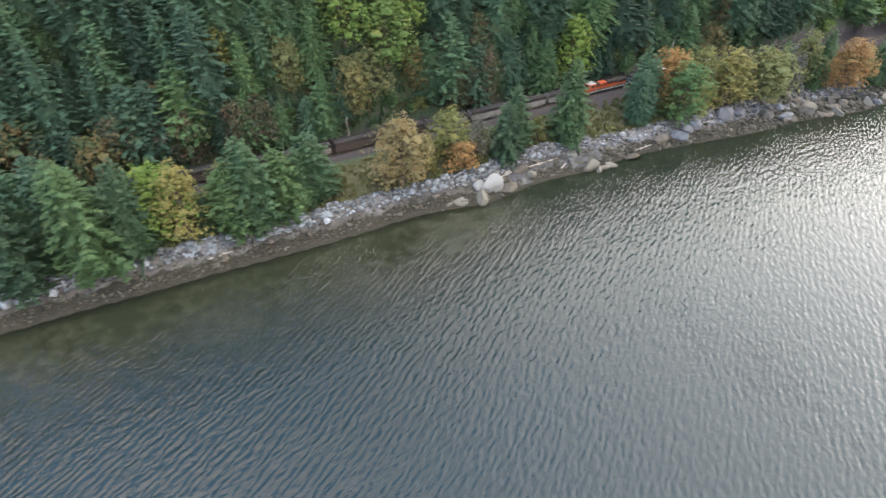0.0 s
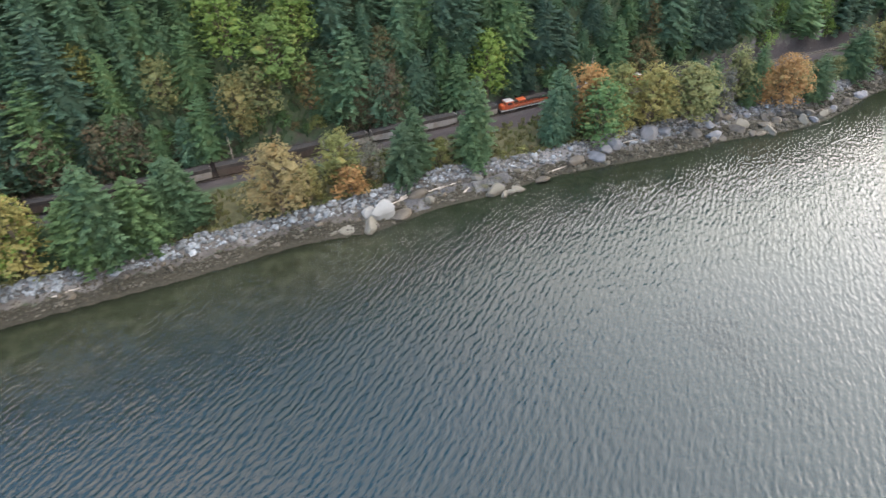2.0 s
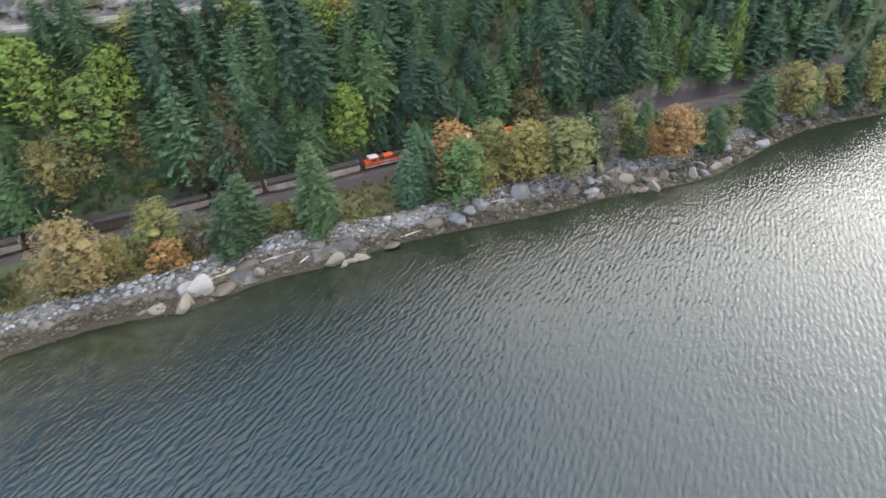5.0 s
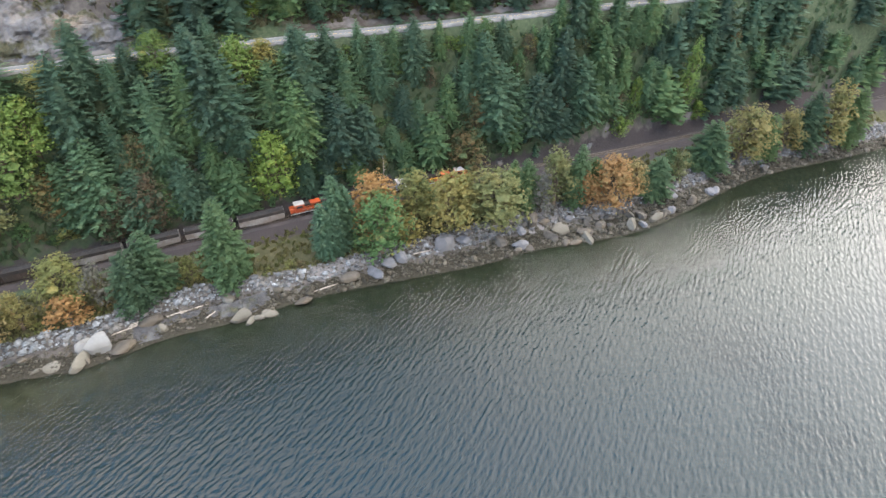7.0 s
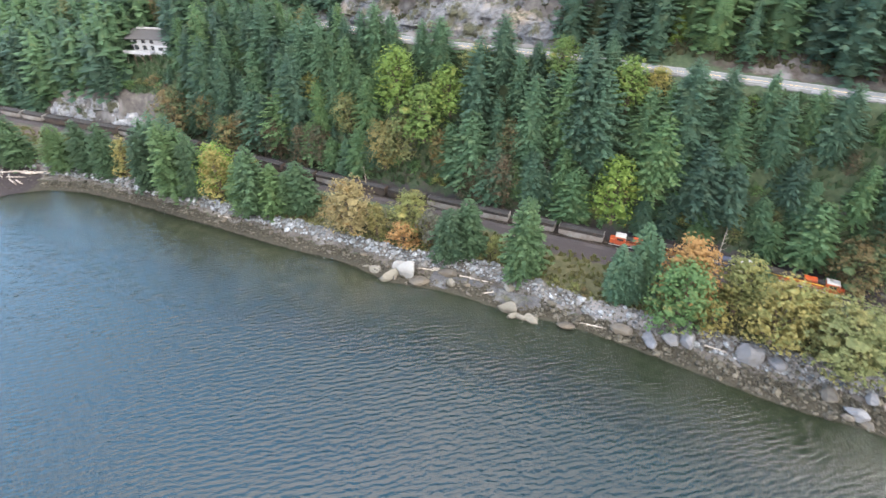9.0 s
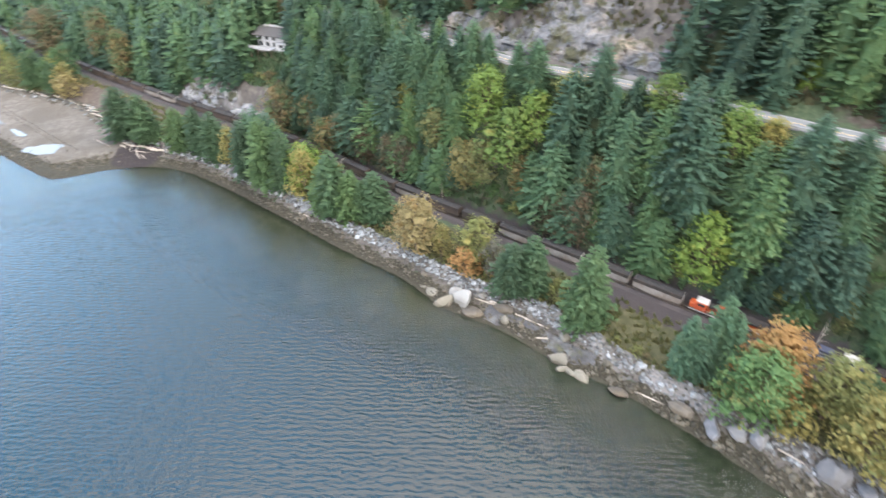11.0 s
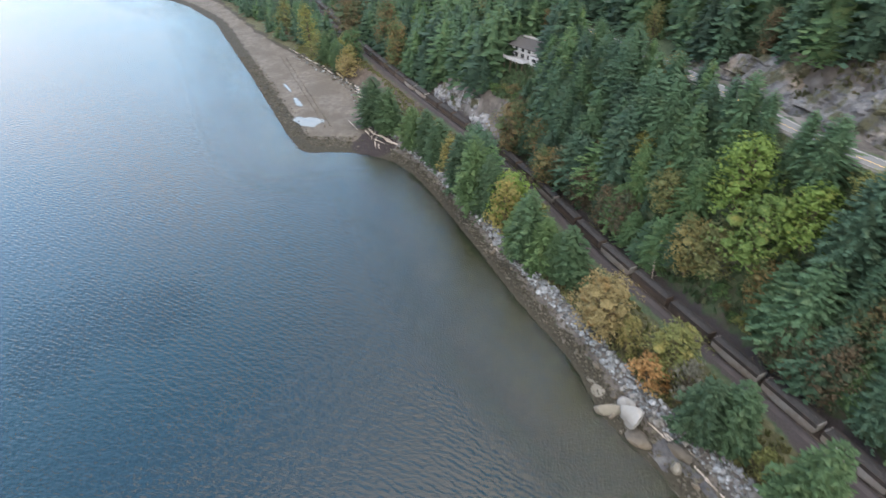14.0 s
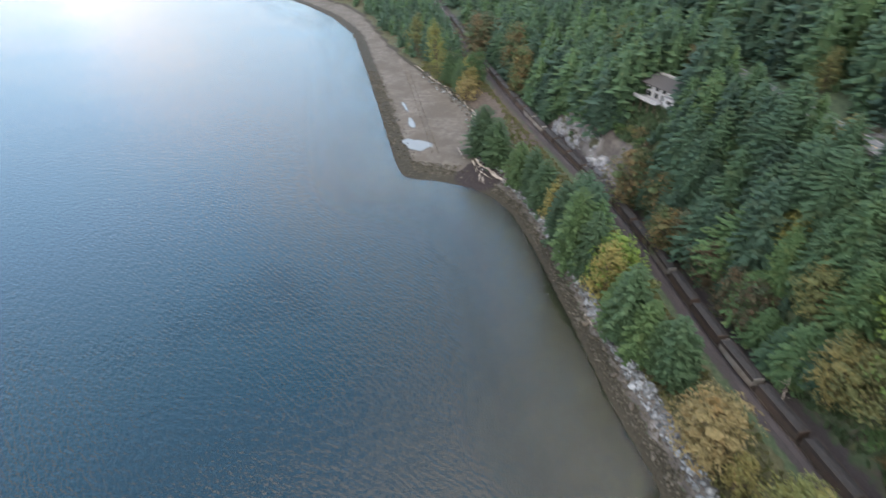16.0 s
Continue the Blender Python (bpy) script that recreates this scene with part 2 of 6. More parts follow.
M["white_boulder"] = surface("white_granite_boulder", (0.118, 0.125, 0.13), (0.2, 0.206, 0.208), 0.9, 0.25, (0.1, 0.102, 0.098), 0.85, vary=0.1, bump=0.5, bump_scale=2.5, depth=0.15)
M["dark_boulder"] = surface("dark_wet_boulder", (0.034, 0.033, 0.03), (0.078, 0.074, 0.067), 0.9, 0.25, (0.06, 0.053, 0.042), 0.7, vary=0.2, bump=0.5, bump_scale=2.5, depth=0.15)
M["shore_rock"] = surface("grey_shore_rock", (0.0531, 0.05814, 0.06521), (0.1275, 0.1342, 0.1449), 1.2, 0.3, (0.07435, 0.07546, 0.07245), 0.85, vary=0.4, coord="World", bump=0.5, bump_scale=3, island=True)
M["grey_boulder"] = surface("pale_grey_rock", (0.068, 0.073, 0.083), (0.138, 0.145, 0.16), 0.9, 0.25, (0.086, 0.09, 0.097), 0.85, vary=0.15, bump=0.6, bump_scale=2.5, depth=0.2)
M["cliff"] = surface("fractured_grey_rock", (0.1187, 0.1188, 0.1224), (0.2654, 0.2592, 0.2448), 0.5, 0.07, (0.3213, 0.288, 0.2232), 0.9, coord="World", bump=0.9, bump_scale=0.9, depth=0.6)
M["steel"] = surface("rail_steel", (0.1, 0.085, 0.075), (0.2, 0.18, 0.17), 5, 0.5, None, 0.5, 0.6, bump=0)
M["tie"] = surface("creosoted_sleeper_wood", (0.045, 0.038, 0.032), (0.09, 0.075, 0.06), 4, 0.5, None, 0.9, vary=0.3)
M["alu"] = surface("weathered_aluminium_side", (0.1359, 0.1352, 0.1342), (0.2058, 0.2028, 0.2014), 1.5, 0.35, (0.1235, 0.1098, 0.09846), 0.55, 0.25, vary=0.15, bump=0.1)
M["brown_steel"] = surface("dusty_brown_painted_steel", (0.0336, 0.0252, 0.02184), (0.063, 0.0483, 0.042), 1.5, 0.35, (0.042, 0.0357, 0.0315), 0.75, vary=0.25, bump=0.1)
M["coal"] = surface("coal", (0.0096, 0.0096, 0.0104), (0.032, 0.032, 0.0336), 3, 0.4, None, 0.7, bump=0.8, bump_scale=3, depth=0.2)
M["black_steel"] = surface("black_underframe_steel", (0.012, 0.0115, 0.012), (0.03, 0.028, 0.028), 3, 0.4, (0.036, 0.03, 0.027), 0.7, bump=0.1)
M["orange_paint"] = surface("orange_locomotive_paint", (0.248, 0.04225, 0.008), (0.3, 0.065, 0.014), 1.0, 0.3, (0.2, 0.03575, 0.012), 0.45, bump=0)
M["white_paint"] = surface("off_white_paint", (0.252, 0.252, 0.252), (0.315, 0.315, 0.3108), 1.0, 0.4, (0.21, 0.21, 0.21), 0.5, bump=0)
M["yellow_paint"] = surface("yellow_stripe_paint", (0.7, 0.45, 0.06), (0.8, 0.55, 0.1), 1.0, 0.4, None, 0.5, bump=0)
M["navy_paint"] = surface("dark_blue_paint", (0.02, 0.025, 0.05), (0.04, 0.05, 0.08), 1.0, 0.4, None, 0.5, bump=0)
M["asphalt"] = surface("road_asphalt", (0.088, 0.096, 0.108), (0.13, 0.14, 0.152), 3, 0.1, (0.105, 0.114, 0.125), 0.85, coord="World", bump=0.1)
M["barrier"] = surface("concrete_barrier", (0.16, 0.17, 0.178), (0.225, 0.235, 0.242), 2, 0.3, (0.136, 0.143, 0.147), 0.8, coord="World", bump=0.1)
M["roof"] = surface("grey_roof_shingle", (0.02983, 0.03097, 0.03442), (0.05047, 0.05178, 0.05504), 3, 0.3, None, 0.8, bump=0.3)
M["house_paint"] = surface("white_house_paint", (0.2082, 0.2289, 0.2579), (0.245, 0.2647, 0.2898), 1, 0.3, None, 0.6, bump=0.05)
M["ballast"] = surface("grey_ballast", (0.01949, 0.01782, 0.01931), (0.04177, 0.03843, 0.04073), 3.5, 0.12, (0.04177, 0.0376, 0.03922), 0.95, coord="World", bump=0.6, bump_scale=4, depth=0.1)
glass, g_n, g_l, g_b = shader_mat("dark_window_glass")
g_b.inputs["Base Color"].default_value, g_b.inputs["Roughness"].default_value = (0.02, 0.025, 0.03, 1), 0.08
M["glass"] = glass
pool_m, p_n, p_l, p_b = shader_mat("still_pool_water")
p_b.inputs["Base Color"].default_value, p_b.inputs["Roughness"].default_value, p_b.inputs["IOR"].default_value = (0.09, 0.088, 0.08, 1), 0.03, 1.22
M["pool"] = pool_m


# ---- small builders ----
def part(name, bm, material, parent=None, label="", smooth=False):
    """Links a bmesh as one mesh object, under a thing or a part."""
    me = bpy.data.meshes.new(name)
    if smooth:
        for f in bm.faces:
            f.smooth = True
    bm.to_mesh(me)
    bm.free()
    me.materials.append(material)
    ob = new(name, me)
    ob.parent = parent
    if label:
        tagged(ob, label)
    return ob


def raw(name, verts, faces, material, parent=None, label="", smooth=False):
    me = bpy.data.meshes.new(name)
    me.from_pydata(verts, [], faces)
    me.materials.append(material)
    if smooth:
        me.polygons.foreach_set("use_smooth", [True] * len(me.polygons))
    me.update()
    ob = new(name, me)
    ob.parent = parent
    if label:
        tagged(ob, label)
    return ob


def empty(name, m=None):
    e = new(name)
    if m is not None:
        e.matrix_world = m
    return e


def add_box(bm, x, y, z, sx, sy, sz, turn=None, bevel=0.0):
    """A box centred on x, y with its foot at z."""
    m = Matrix.Translation((x, y, z + sz / 2)) @ (turn or Matrix()) @ Matrix.Diagonal((sx, sy, sz, 1))
    got = bmesh.ops.create_cube(bm, size=1, matrix=m)
    if bevel:
        edges = list({e for v in got["verts"] for e in v.link_edges})
        bmesh.ops.bevel(bm, geom=edges, offset=bevel, segments=1, affect="EDGES")
    return bm


def box(*a, **k):
    return add_box(bmesh.new(), *a, **k)


def add_cyl(bm, m, r1, r2, depth, seg=10):
    bmesh.ops.create_cone(bm, cap_ends=True, segments=seg, radius1=r1, radius2=r2, depth=depth, matrix=m)
    return bm


def add_tube(bm, points, radii, seg=6):
    """A bent, tapered limb through the points."""
    rings = []
    for i, p in enumerate(points):
        a = Vector(points[max(0, i - 1)])
        b = Vector(points[min(len(points) - 1, i + 1)])
        q = (b - a).to_track_quat("Z", "Y")
        rings.append([bm.verts.new(Vector(p) + q @ Vector((radii[i] * math.cos(k * math.tau / seg), radii[i] * math.sin(k * math.tau / seg), 0))) for k in range(seg)])
    for r0, r1 in zip(rings, rings[1:]):
        for k in range(seg):
            bm.faces.new((r0[k], r0[(k + 1) % seg], r1[(k + 1) % seg], r1[k]))
    bm.faces.new(rings[0][::-1])
    bm.faces.new(rings[-1])
    return bm

# -- land --
SHORE = [(-1500, -1650), (-760, -640), (-566, -340), (-447, -192), (-296, -94), (-193, -29), (-152, -3), (-141, 6), (-139.5, 10), (-142, 26), (-139, 46), (-128, 62), (-104, 78), (-74, 94.5), (-51, 107),
         (-30, 118), (-15, 128), (-4, 133), (8, 136), (17, 143), (26, 150), (42, 157), (58, 168), (72, 174), (88, 180), (112, 189), (125, 197),
         (140, 202), (160, 209), (177, 220), (215, 253), (245, 268), (266, 276), (330, 312), (420, 365), (640, 470), (1500, 860)]
VEG = [(-1480, -1560), (-720, -560), (-560, -272), (-500, -205), (-420, -146), (-353, -95), (-298, -44), (-262, -12), (-236, 11), (-216, 20),
       (-190, 30), (-168, 40), (-150, 58), (-116, 81), (-94, 93.5), (-73, 104.5), (-47, 119), (-33, 127), (-20, 135), (-3, 143.5), (7, 150), (20, 162),
       (40, 170), (57, 176), (71, 184), (83, 190), (97, 197), (128, 217), (160, 230), (192, 251), (220, 270), (267, 287), (330, 325), (420, 378),
       (640, 485), (1500, 880)]
TRACK = [(-1500, -700), (-700, -222), (-558, -141), (-434, -70), (-330, -16), (-270, 18), (-205, 57), (-150, 93), (-117, 113), (-80, 131), (-54, 143), (-25, 160), (10, 180),
         (37, 195), (66, 212), (90, 225), (130, 243), (168, 261), (200, 277), (260, 307), (340, 347), (450, 400), (700, 515), (1500, 905)]
ROAD = [(-1500, -560, 40), (-700, -60, 40), (-430, 60, 44), (-300, 102, 48), (-200, 133, 52), (-140, 152, 55), (-92, 170, 57), (-64, 179, 57), (-43, 186, 57), (-21, 199, 57), (0, 211, 57), (21, 221, 57),
        (37, 228, 57), (55, 238, 57), (79, 248, 57), (120, 268, 57), (164, 289, 57), (230, 318, 57), (340, 370, 56), (700, 545, 50), (1500, 960, 45)]
RAIL_Z = 7.2


def curve_round(pts, rounds=2):
    """Cuts the corners of a line, as a laid track or a worn shore has them."""
    p = np.array(pts, float)
    for _ in range(rounds):
        a, b = p[:-1] * 0.75 + p[1:] * 0.25, p[:-1] * 0.25 + p[1:] * 0.75
        p = np.vstack([p[:1], np.stack([a, b], 1).reshape(-1, p.shape[1])[1:-1], p[-1:]])
    return p


SHORE_L, VEG_L, TRACK_L, ROAD_L = curve_round(SHORE, 1), curve_round(VEG, 1), curve_round(TRACK), curve_round(ROAD)


def offset_to(px, py, line):
    """How far each point lies to the landward side of a line (seaward: minus), the line's third value there, and the length along it."""
    best, value = np.full(px.shape, 1e18), np.zeros(px.shape)
    sign, along, run = np.ones(px.shape), np.zeros(px.shape), 0.0
    for a, b in zip(line[:-1], line[1:]):
        dx, dy = b[0] - a[0], b[1] - a[1]
        size = math.hypot(dx, dy)
        t = np.clip(((px - a[0]) * dx + (py - a[1]) * dy) / size**2, 0, 1)
        qx, qy = px - a[0] - t * dx, py - a[1] - t * dy
        d2 = qx * qx + qy * qy
        near = d2 < best
        best = np.where(near, d2, best)
        cross = dx * (py - a[1]) - dy * (px - a[0])
        sign = np.where(near, np.where(cross >= 0, 1.0, -1.0), sign)
        along = np.where(near, run + t * size, along)
        if len(a) > 2:
            value = np.where(near, a[2] + t * (b[2] - a[2]), value)
        run += size
    return np.sqrt(best) * sign, value, along


def smooth01(v):
    v = np.clip(v, 0, 1)
    return v * v * (3 - 2 * v)


def bumps(px, py, size, seed=0.0):
    """Gentle unevenness of about one unit up and down."""
    a, b, c = px / size + seed, py / size - seed * 0.7, (px + py) / size * 0.6 + seed * 1.3
    return 0.4 * np.sin(a * 1.9 + 1.3 * np.sin(b)) + 0.35 * np.sin(b * 2.3 + 1.1 * np.sin(c * 1.7)) + 0.25 * np.sin(c * 3.1 + 1.7 * np.sin(a * 1.3))


CLIFF_X, CLIFF_H = (-112, -92, -72, -48, -20, 0, 12), (0, 7, 11, 17, 24, 17, 0)


def land(px, py):
    """Height of the ground, and what covers it: how far it is stone (0 to 1), ballast, beach."""
    px, py = np.asarray(px, float), np.asarray(py, float)
    ds, _, _ = offset_to(px, py, SHORE_L)
    dv, _, _ = offset_to(px, py, VEG_L)
    zv = 4.5 - 2.3 * smooth01((-148 - px) / 45.0)
    dt, _, _ = offset_to(px, py, TRACK_L)
    dr, zr, _ = offset_to(px, py, ROAD_L)
    rock = np.zeros(px.shape)
    # sea bed
    gentle = 0.085 - 0.035 * smooth01((30 - px) / 40.0)
    z = np.where(ds < 0, -np.minimum(gentle * -ds + 0.0008 * ds * ds, 14.0), 0.0)
    # beach and riprap, or the tide flat where the beach is wide
    flat = smooth01((-150 - px) / 30.0)
    u = np.clip(ds / np.maximum(ds + np.maximum(-dv, 0), 0.01), 0, 1)
    steep = np.where(u < 0.45, 0.26 * u / 0.45, 0.26 + 0.74 * (u - 0.45) / 0.55)
    mild = np.where(u < 0.3, 0.33 * u / 0.3, np.where(u < 0.85, 0.33 + 0.1 * (u - 0.3) / 0.55, 0.43 + 0.57 * (u - 0.85) / 0.15))
    beach_z = zv * (steep * (1 - flat) + mild * flat)
    z = np.where((ds >= 0) & (dv < 0), beach_z, z)
    # berm up to the railway
    u = np.clip(dv / np.maximum(dv + np.maximum(-dt - 6.5, 0), 0.01), 0, 1)
    z = np.where((dv >= 0) & (dt < -6.5), zv + (RAIL_Z - zv) * smooth01(u * 1.15), z)
    z = np.where((dt >= -6.5) & (dv >= 0), RAIL_Z, z)
    # the wooded slope up to the road
    low, high = np.maximum(dt - 5.5, 0), np.maximum(-dr - 4.5, 0)
    u = np.clip(low / np.maximum(low + high, 0.01), 0, 1)
    cut = smooth01((px + 222) / 25) * smooth01((-138 - px) / 12)
    bank = smooth01((px - 128) / 15) * smooth01((240 - px) / 15)
    curve = u ** 0.95 * (1 - cut) + cut * np.where(u < 0.16, u / 0.16 * 0.34, 0.34 + (u - 0.16) / 0.84 * 0.66)
    curve = curve * (1 - bank) + bank * np.where(u < 0.08, u / 0.08 * 0.12, 0.12 + (u - 0.08) / 0.92 * 0.88)
    slope = RAIL_Z + (zr - RAIL_Z) * curve + 1.6 * bumps(px, py, 14.0) * np.sin(np.pi * u)
    z = np.where(dt >= 5.5, slope, z)
    rock = np.where((dt >= 5.5) & (u < 0.2), np.maximum(cut, 0.75 * bank * (u < 0.1)), rock)
    # the road's bench and the hill above it
    z = np.where(dr >= -4.5, zr, z)
    w = np.maximum(dr - 6.0, 0)
    face = smooth01((px + 112) / 16) * smooth01((6 - px) / 14)
    scrub = smooth01((px - 40) / 25) * smooth01((150 - px) / 20)
    tall = np.interp(px, CLIFF_X, CLIFF_H)
    hill = zr + 0.85 * tall * smooth01((w - 3) / np.maximum(0.8 * tall, 4)) + 0.62 * w * (1 - 0.25 * scrub) * (1 - 0.55 * face * smooth01((60 - w) / 30)) + 2.2 * bumps(px, py, 23.0, 3.0) * smooth01(w / 25)
    hill = hill + 0.45 * np.maximum(w - 62, 0)
    hill = np.minimum(hill, 320 + 0.12 * (hill - 320))
    z = np.where(dr >= 6.0, hill, z)
    rock = np.where((dr >= 5.5) & (w < 60), np.maximum(rock, np.maximum(face * (w < 0.9 * tall), 0.45 * scrub)), rock)
    gravel = smooth01((dt + 5.6 + 6.0 * smooth01((px - 5) / 35)) / 2.2) * smooth01((7.0 - dt) / 1.5)
    shore = np.where(dv < 1.0, 1.0, smooth01((4.0 - dv) / 3.0))
    return z, rock, gravel, shore, ds, dv, dt, dr


def land_z(x, y):
    return float(land(np.array([x]), np.array([y]))[0][0])
# -- land end --


# ---- ground: one sheet ----
def ground_mat():
    m, nodes, links, bsdf = shader_mat("ground_cover")
    co = coord_of(nodes, "World")

    def layer(dark, light, scale, mid=None):
        f = noise_of(nodes, links, co, scale, 6)
        stops = [(0.3, dark), (0.7, light)] if mid is None else [(0.28, dark), (0.5, mid), (0.72, light)]
        return ramp_of(nodes, links, f, stops)

    def mask(name):
        a = nodes.new("ShaderNodeAttribute")
        a.attribute_name = name
        return a.outputs["Fac"]

    def patchy(fac, scale, wide=0.5):
        n = noise_of(nodes, links, co, scale, 4)
        s = nodes.new("ShaderNodeMath")
        s.operation = "ADD"
        links.new(fac, s.inputs[0])
        links.new(n, s.inputs[1])
        return ramp_of(nodes, links, s.outputs[0], [(1.0 - wide / 2, (0, 0, 0)), (1.0 + wide / 2, (1, 1, 1))])

    wood = layer((0.018, 0.03, 0.018), (0.052, 0.064, 0.04), 0.8, (0.03, 0.046, 0.026))
    brush = layer((0.02508, 0.02203, 0.01795), (0.07296, 0.0661, 0.05544), 0.5, (0.04104, 0.03427, 0.03062))
    stone = layer((0.0273, 0.02693, 0.02835), (0.08554, 0.08029, 0.0735), 0.35, (0.05118, 0.04914, 0.04777))
    stone = mix_of(nodes, links, ramp_of(nodes, links, noise_of(nodes, links, co, 0.06, 3), [(0.5, (0, 0, 0)), (0.6, (1, 1, 1))]), stone, (0.105, 0.104, 0.106))
    gravel = layer((0.019, 0.0172, 0.0188), (0.041, 0.0373, 0.04), 2.5, (0.0285, 0.0258, 0.028))
    beach = layer((0.0125, 0.012, 0.0093), (0.032, 0.0305, 0.0245), 1.6, (0.0205, 0.0195, 0.015))
    sand = mix_of(nodes, links, ramp_of(nodes, links, noise_of(nodes, links, co, 0.05, 4, 0.6), [(0.42, (0, 0, 0)), (0.6, (1, 1, 1))]), layer((0.045, 0.042, 0.038), (0.088, 0.083, 0.076), 0.35, (0.066, 0.0615, 0.056)), (0.05, 0.046, 0.04))
    turf = layer((0.022, 0.025, 0.0135), (0.064, 0.062, 0.038), 0.6, (0.038, 0.041, 0.023))
    col = mix_of(nodes, links, patchy(mask("brush"), 0.3), wood, brush)
    col = mix_of(nodes, links, patchy(mask("turf"), 0.3), col, turf)
    col = mix_of(nodes, links, patchy(mask("stone"), 0.25, 0.6), col, stone)
    col = mix_of(nodes, links, patchy(mask("gravel"), 0.8, 0.4), col, gravel)
    col = mix_of(nodes, links, patchy(mask("beach"), 0.5, 0.4), col, beach)
    col = mix_of(nodes, links, patchy(mask("sand"), 0.09, 0.35), col, sand)
    col = mix_of(nodes, links, patchy(mask("mud"), 0.3, 0.3), col, layer((0.009, 0.0075, 0.0085), (0.021, 0.018, 0.0195), 1.2))
    col = mix_of(nodes, links, mask("bed"), col, mix_of(nodes, links, ramp_of(nodes, links, noise_of(nodes, links, co, 0.07, 4, 0.6), [(0.5, (0, 0, 0)), (0.62, (1, 1, 1))]), layer((0.034, 0.031, 0.022), (0.084, 0.075, 0.054), 0.3, (0.056, 0.051, 0.037)), (0.046, 0.043, 0.031)))
    col = mix_of(nodes, links, mask("dark_bed"), col, layer((0.014, 0.0165, 0.0115), (0.038, 0.04, 0.029), 0.4))
    links.new(col, bsdf.inputs["Base Color"])
    bsdf.inputs["Roughness"].default_value = 0.92
    bsdf.inputs["Specular IOR Level"].default_value = 0.15
    b = nodes.new("ShaderNodeBump")
    b.inputs["Strength"].default_value, b.inputs["Distance"].default_value = 0.6, 0.3
    links.new(noise_of(nodes, links, co, 1.6, 6), b.inputs["Height"])
    links.new(b.outputs["Normal"], bsdf.inputs["Normal"])
    return m


def lines(*spans):
    out = []
    for a, b, step in spans:
        out += list(np.arange(a, b, step))
    return np.array(out + [spans[-1][1]], float)


GX = lines((-4000, -1600, 300), (-1600, -760, 60), (-760, -240, 6), (-240, 240, 2.4), (240, 420, 6), (420, 1500, 60), (1500, 4000, 300))
GY = lines((-4000, -1600, 300), (-1600, -440, 60), (-440, -24, 6), (-24, 300, 2.4), (300, 460, 6), (460, 1500, 60), (1500, 4000, 300))


def sheet(name, gx, gy, zz, material, keep=None):
    nx, ny = len(gx), len(gy)
    xx, yy = np.meshgrid(gx, gy, indexing="ij")
    verts = np.stack([xx, yy, zz], -1).reshape(-1, 3)
    i, j = np.meshgrid(np.arange(nx - 1), np.arange(ny - 1), indexing="ij")
    a = (i * ny + j).ravel()
    faces = np.stack([a, a + ny, a + ny + 1, a + 1], 1)
    if keep is not None:
        k = keep.ravel()
        faces = faces[k[faces].any(1)]
    me = bpy.data.meshes.new(name)
    me.vertices.add(len(verts))
    me.vertices.foreach_set("co", verts.ravel())
    me.loops.add(faces.size)
    me.loops.foreach_set("vertex_index", faces.ravel().astype(np.int32))
    me.polygons.add(len(faces))
    me.polygons.foreach_set("loop_start", np.arange(0, faces.size, 4, dtype=np.int32))
    me.polygons.foreach_set("use_smooth", np.ones(len(faces), bool))
    me.update()
    me.materials.append(material)
    return new(name, me)


def put_mask(ob, name, values):
    a = ob.data.attributes.new(name, "FLOAT", "POINT")
    a.data.foreach_set("value", np.asarray(values, np.float32).ravel())


gxx, gyy = np.meshgrid(GX, GY, indexing="ij")
gz, g_rock, g_gravel, g_shore, g_ds, g_dv, g_dt, g_dr = land(gxx, gyy)
g_rough = bumps(gxx, gyy, 1.9, 5.0) * 0.12 + bumps(gxx, gyy, 5.3, 9.0) * 0.3
steep_part = ((g_dt > 7) & (g_dr < -6)) | (g_dr > 9)
gz = gz + np.where(steep_part, g_rough * 2.2, 0) + np.where((g_ds > 2) & (g_dv < 0) & (gxx > -150), g_rough * 0.5, 0)
g_jag = np.abs(bumps(gxx, gyy, 3.7, 2.0)) * 3.2 + np.abs(bumps(gxx, gyy, 8.5, 7.0)) * 4.0 - 2.6
gz = gz + np.where(g_dr > 8, g_rock * g_jag, 0) + np.where((g_dt > 7) & (g_dr < -6), g_rock * g_jag * 0.5, 0)
ground = tagged(sheet("ground", GX, GY, gz, ground_mat()), "steep wooded shore with a narrow gravel beach", "ground", kind="structure")
on_flat = smooth01((-148 - gxx) / 14)
riprap_zone = np.where((g_dv < 0.5) & (g_ds > 0) & (g_ds > -0.9 * g_dv) & (gxx > -165), 0.85, 0.0)
put_mask(ground, "stone", np.maximum(g_rock, riprap_zone))
put_mask(ground, "gravel", g_gravel)
put_mask(ground, "beach", np.where((g_dv < 0.5), 1.0, 0.0) * 0.9 * (riprap_zone < 0.5))
put_mask(ground, "bed", smooth01((-0.3 - g_ds) / 4.0))
put_mask(ground, "sand", on_flat * smooth01((g_ds - 6) / 6) * smooth01((-g_dv - 1) / 4) * 0.95)
# bed darker towards +x; part of the hill's dark reflection is in this colour
put_mask(ground, "dark_bed", smooth01((0.0 - g_ds) / 1.5) * smooth01((gxx - 2) / 22) * 0.9)
put_mask(ground, "mud", smooth01((17 - np.hypot((gxx + 150) * 0.85, gyy - 42)) / 11) * 0.9 * (g_dv < 1))
bare_bank = smooth01((gxx + 275) / 15) * smooth01((-172 - gxx) / 15) * ((g_dv >= 0) & (g_dt < -5))
put_mask(ground, "turf", np.where((g_dv >= 0) & (g_dt < -7), 0.75, 0.0) * (1 - bare_bank))
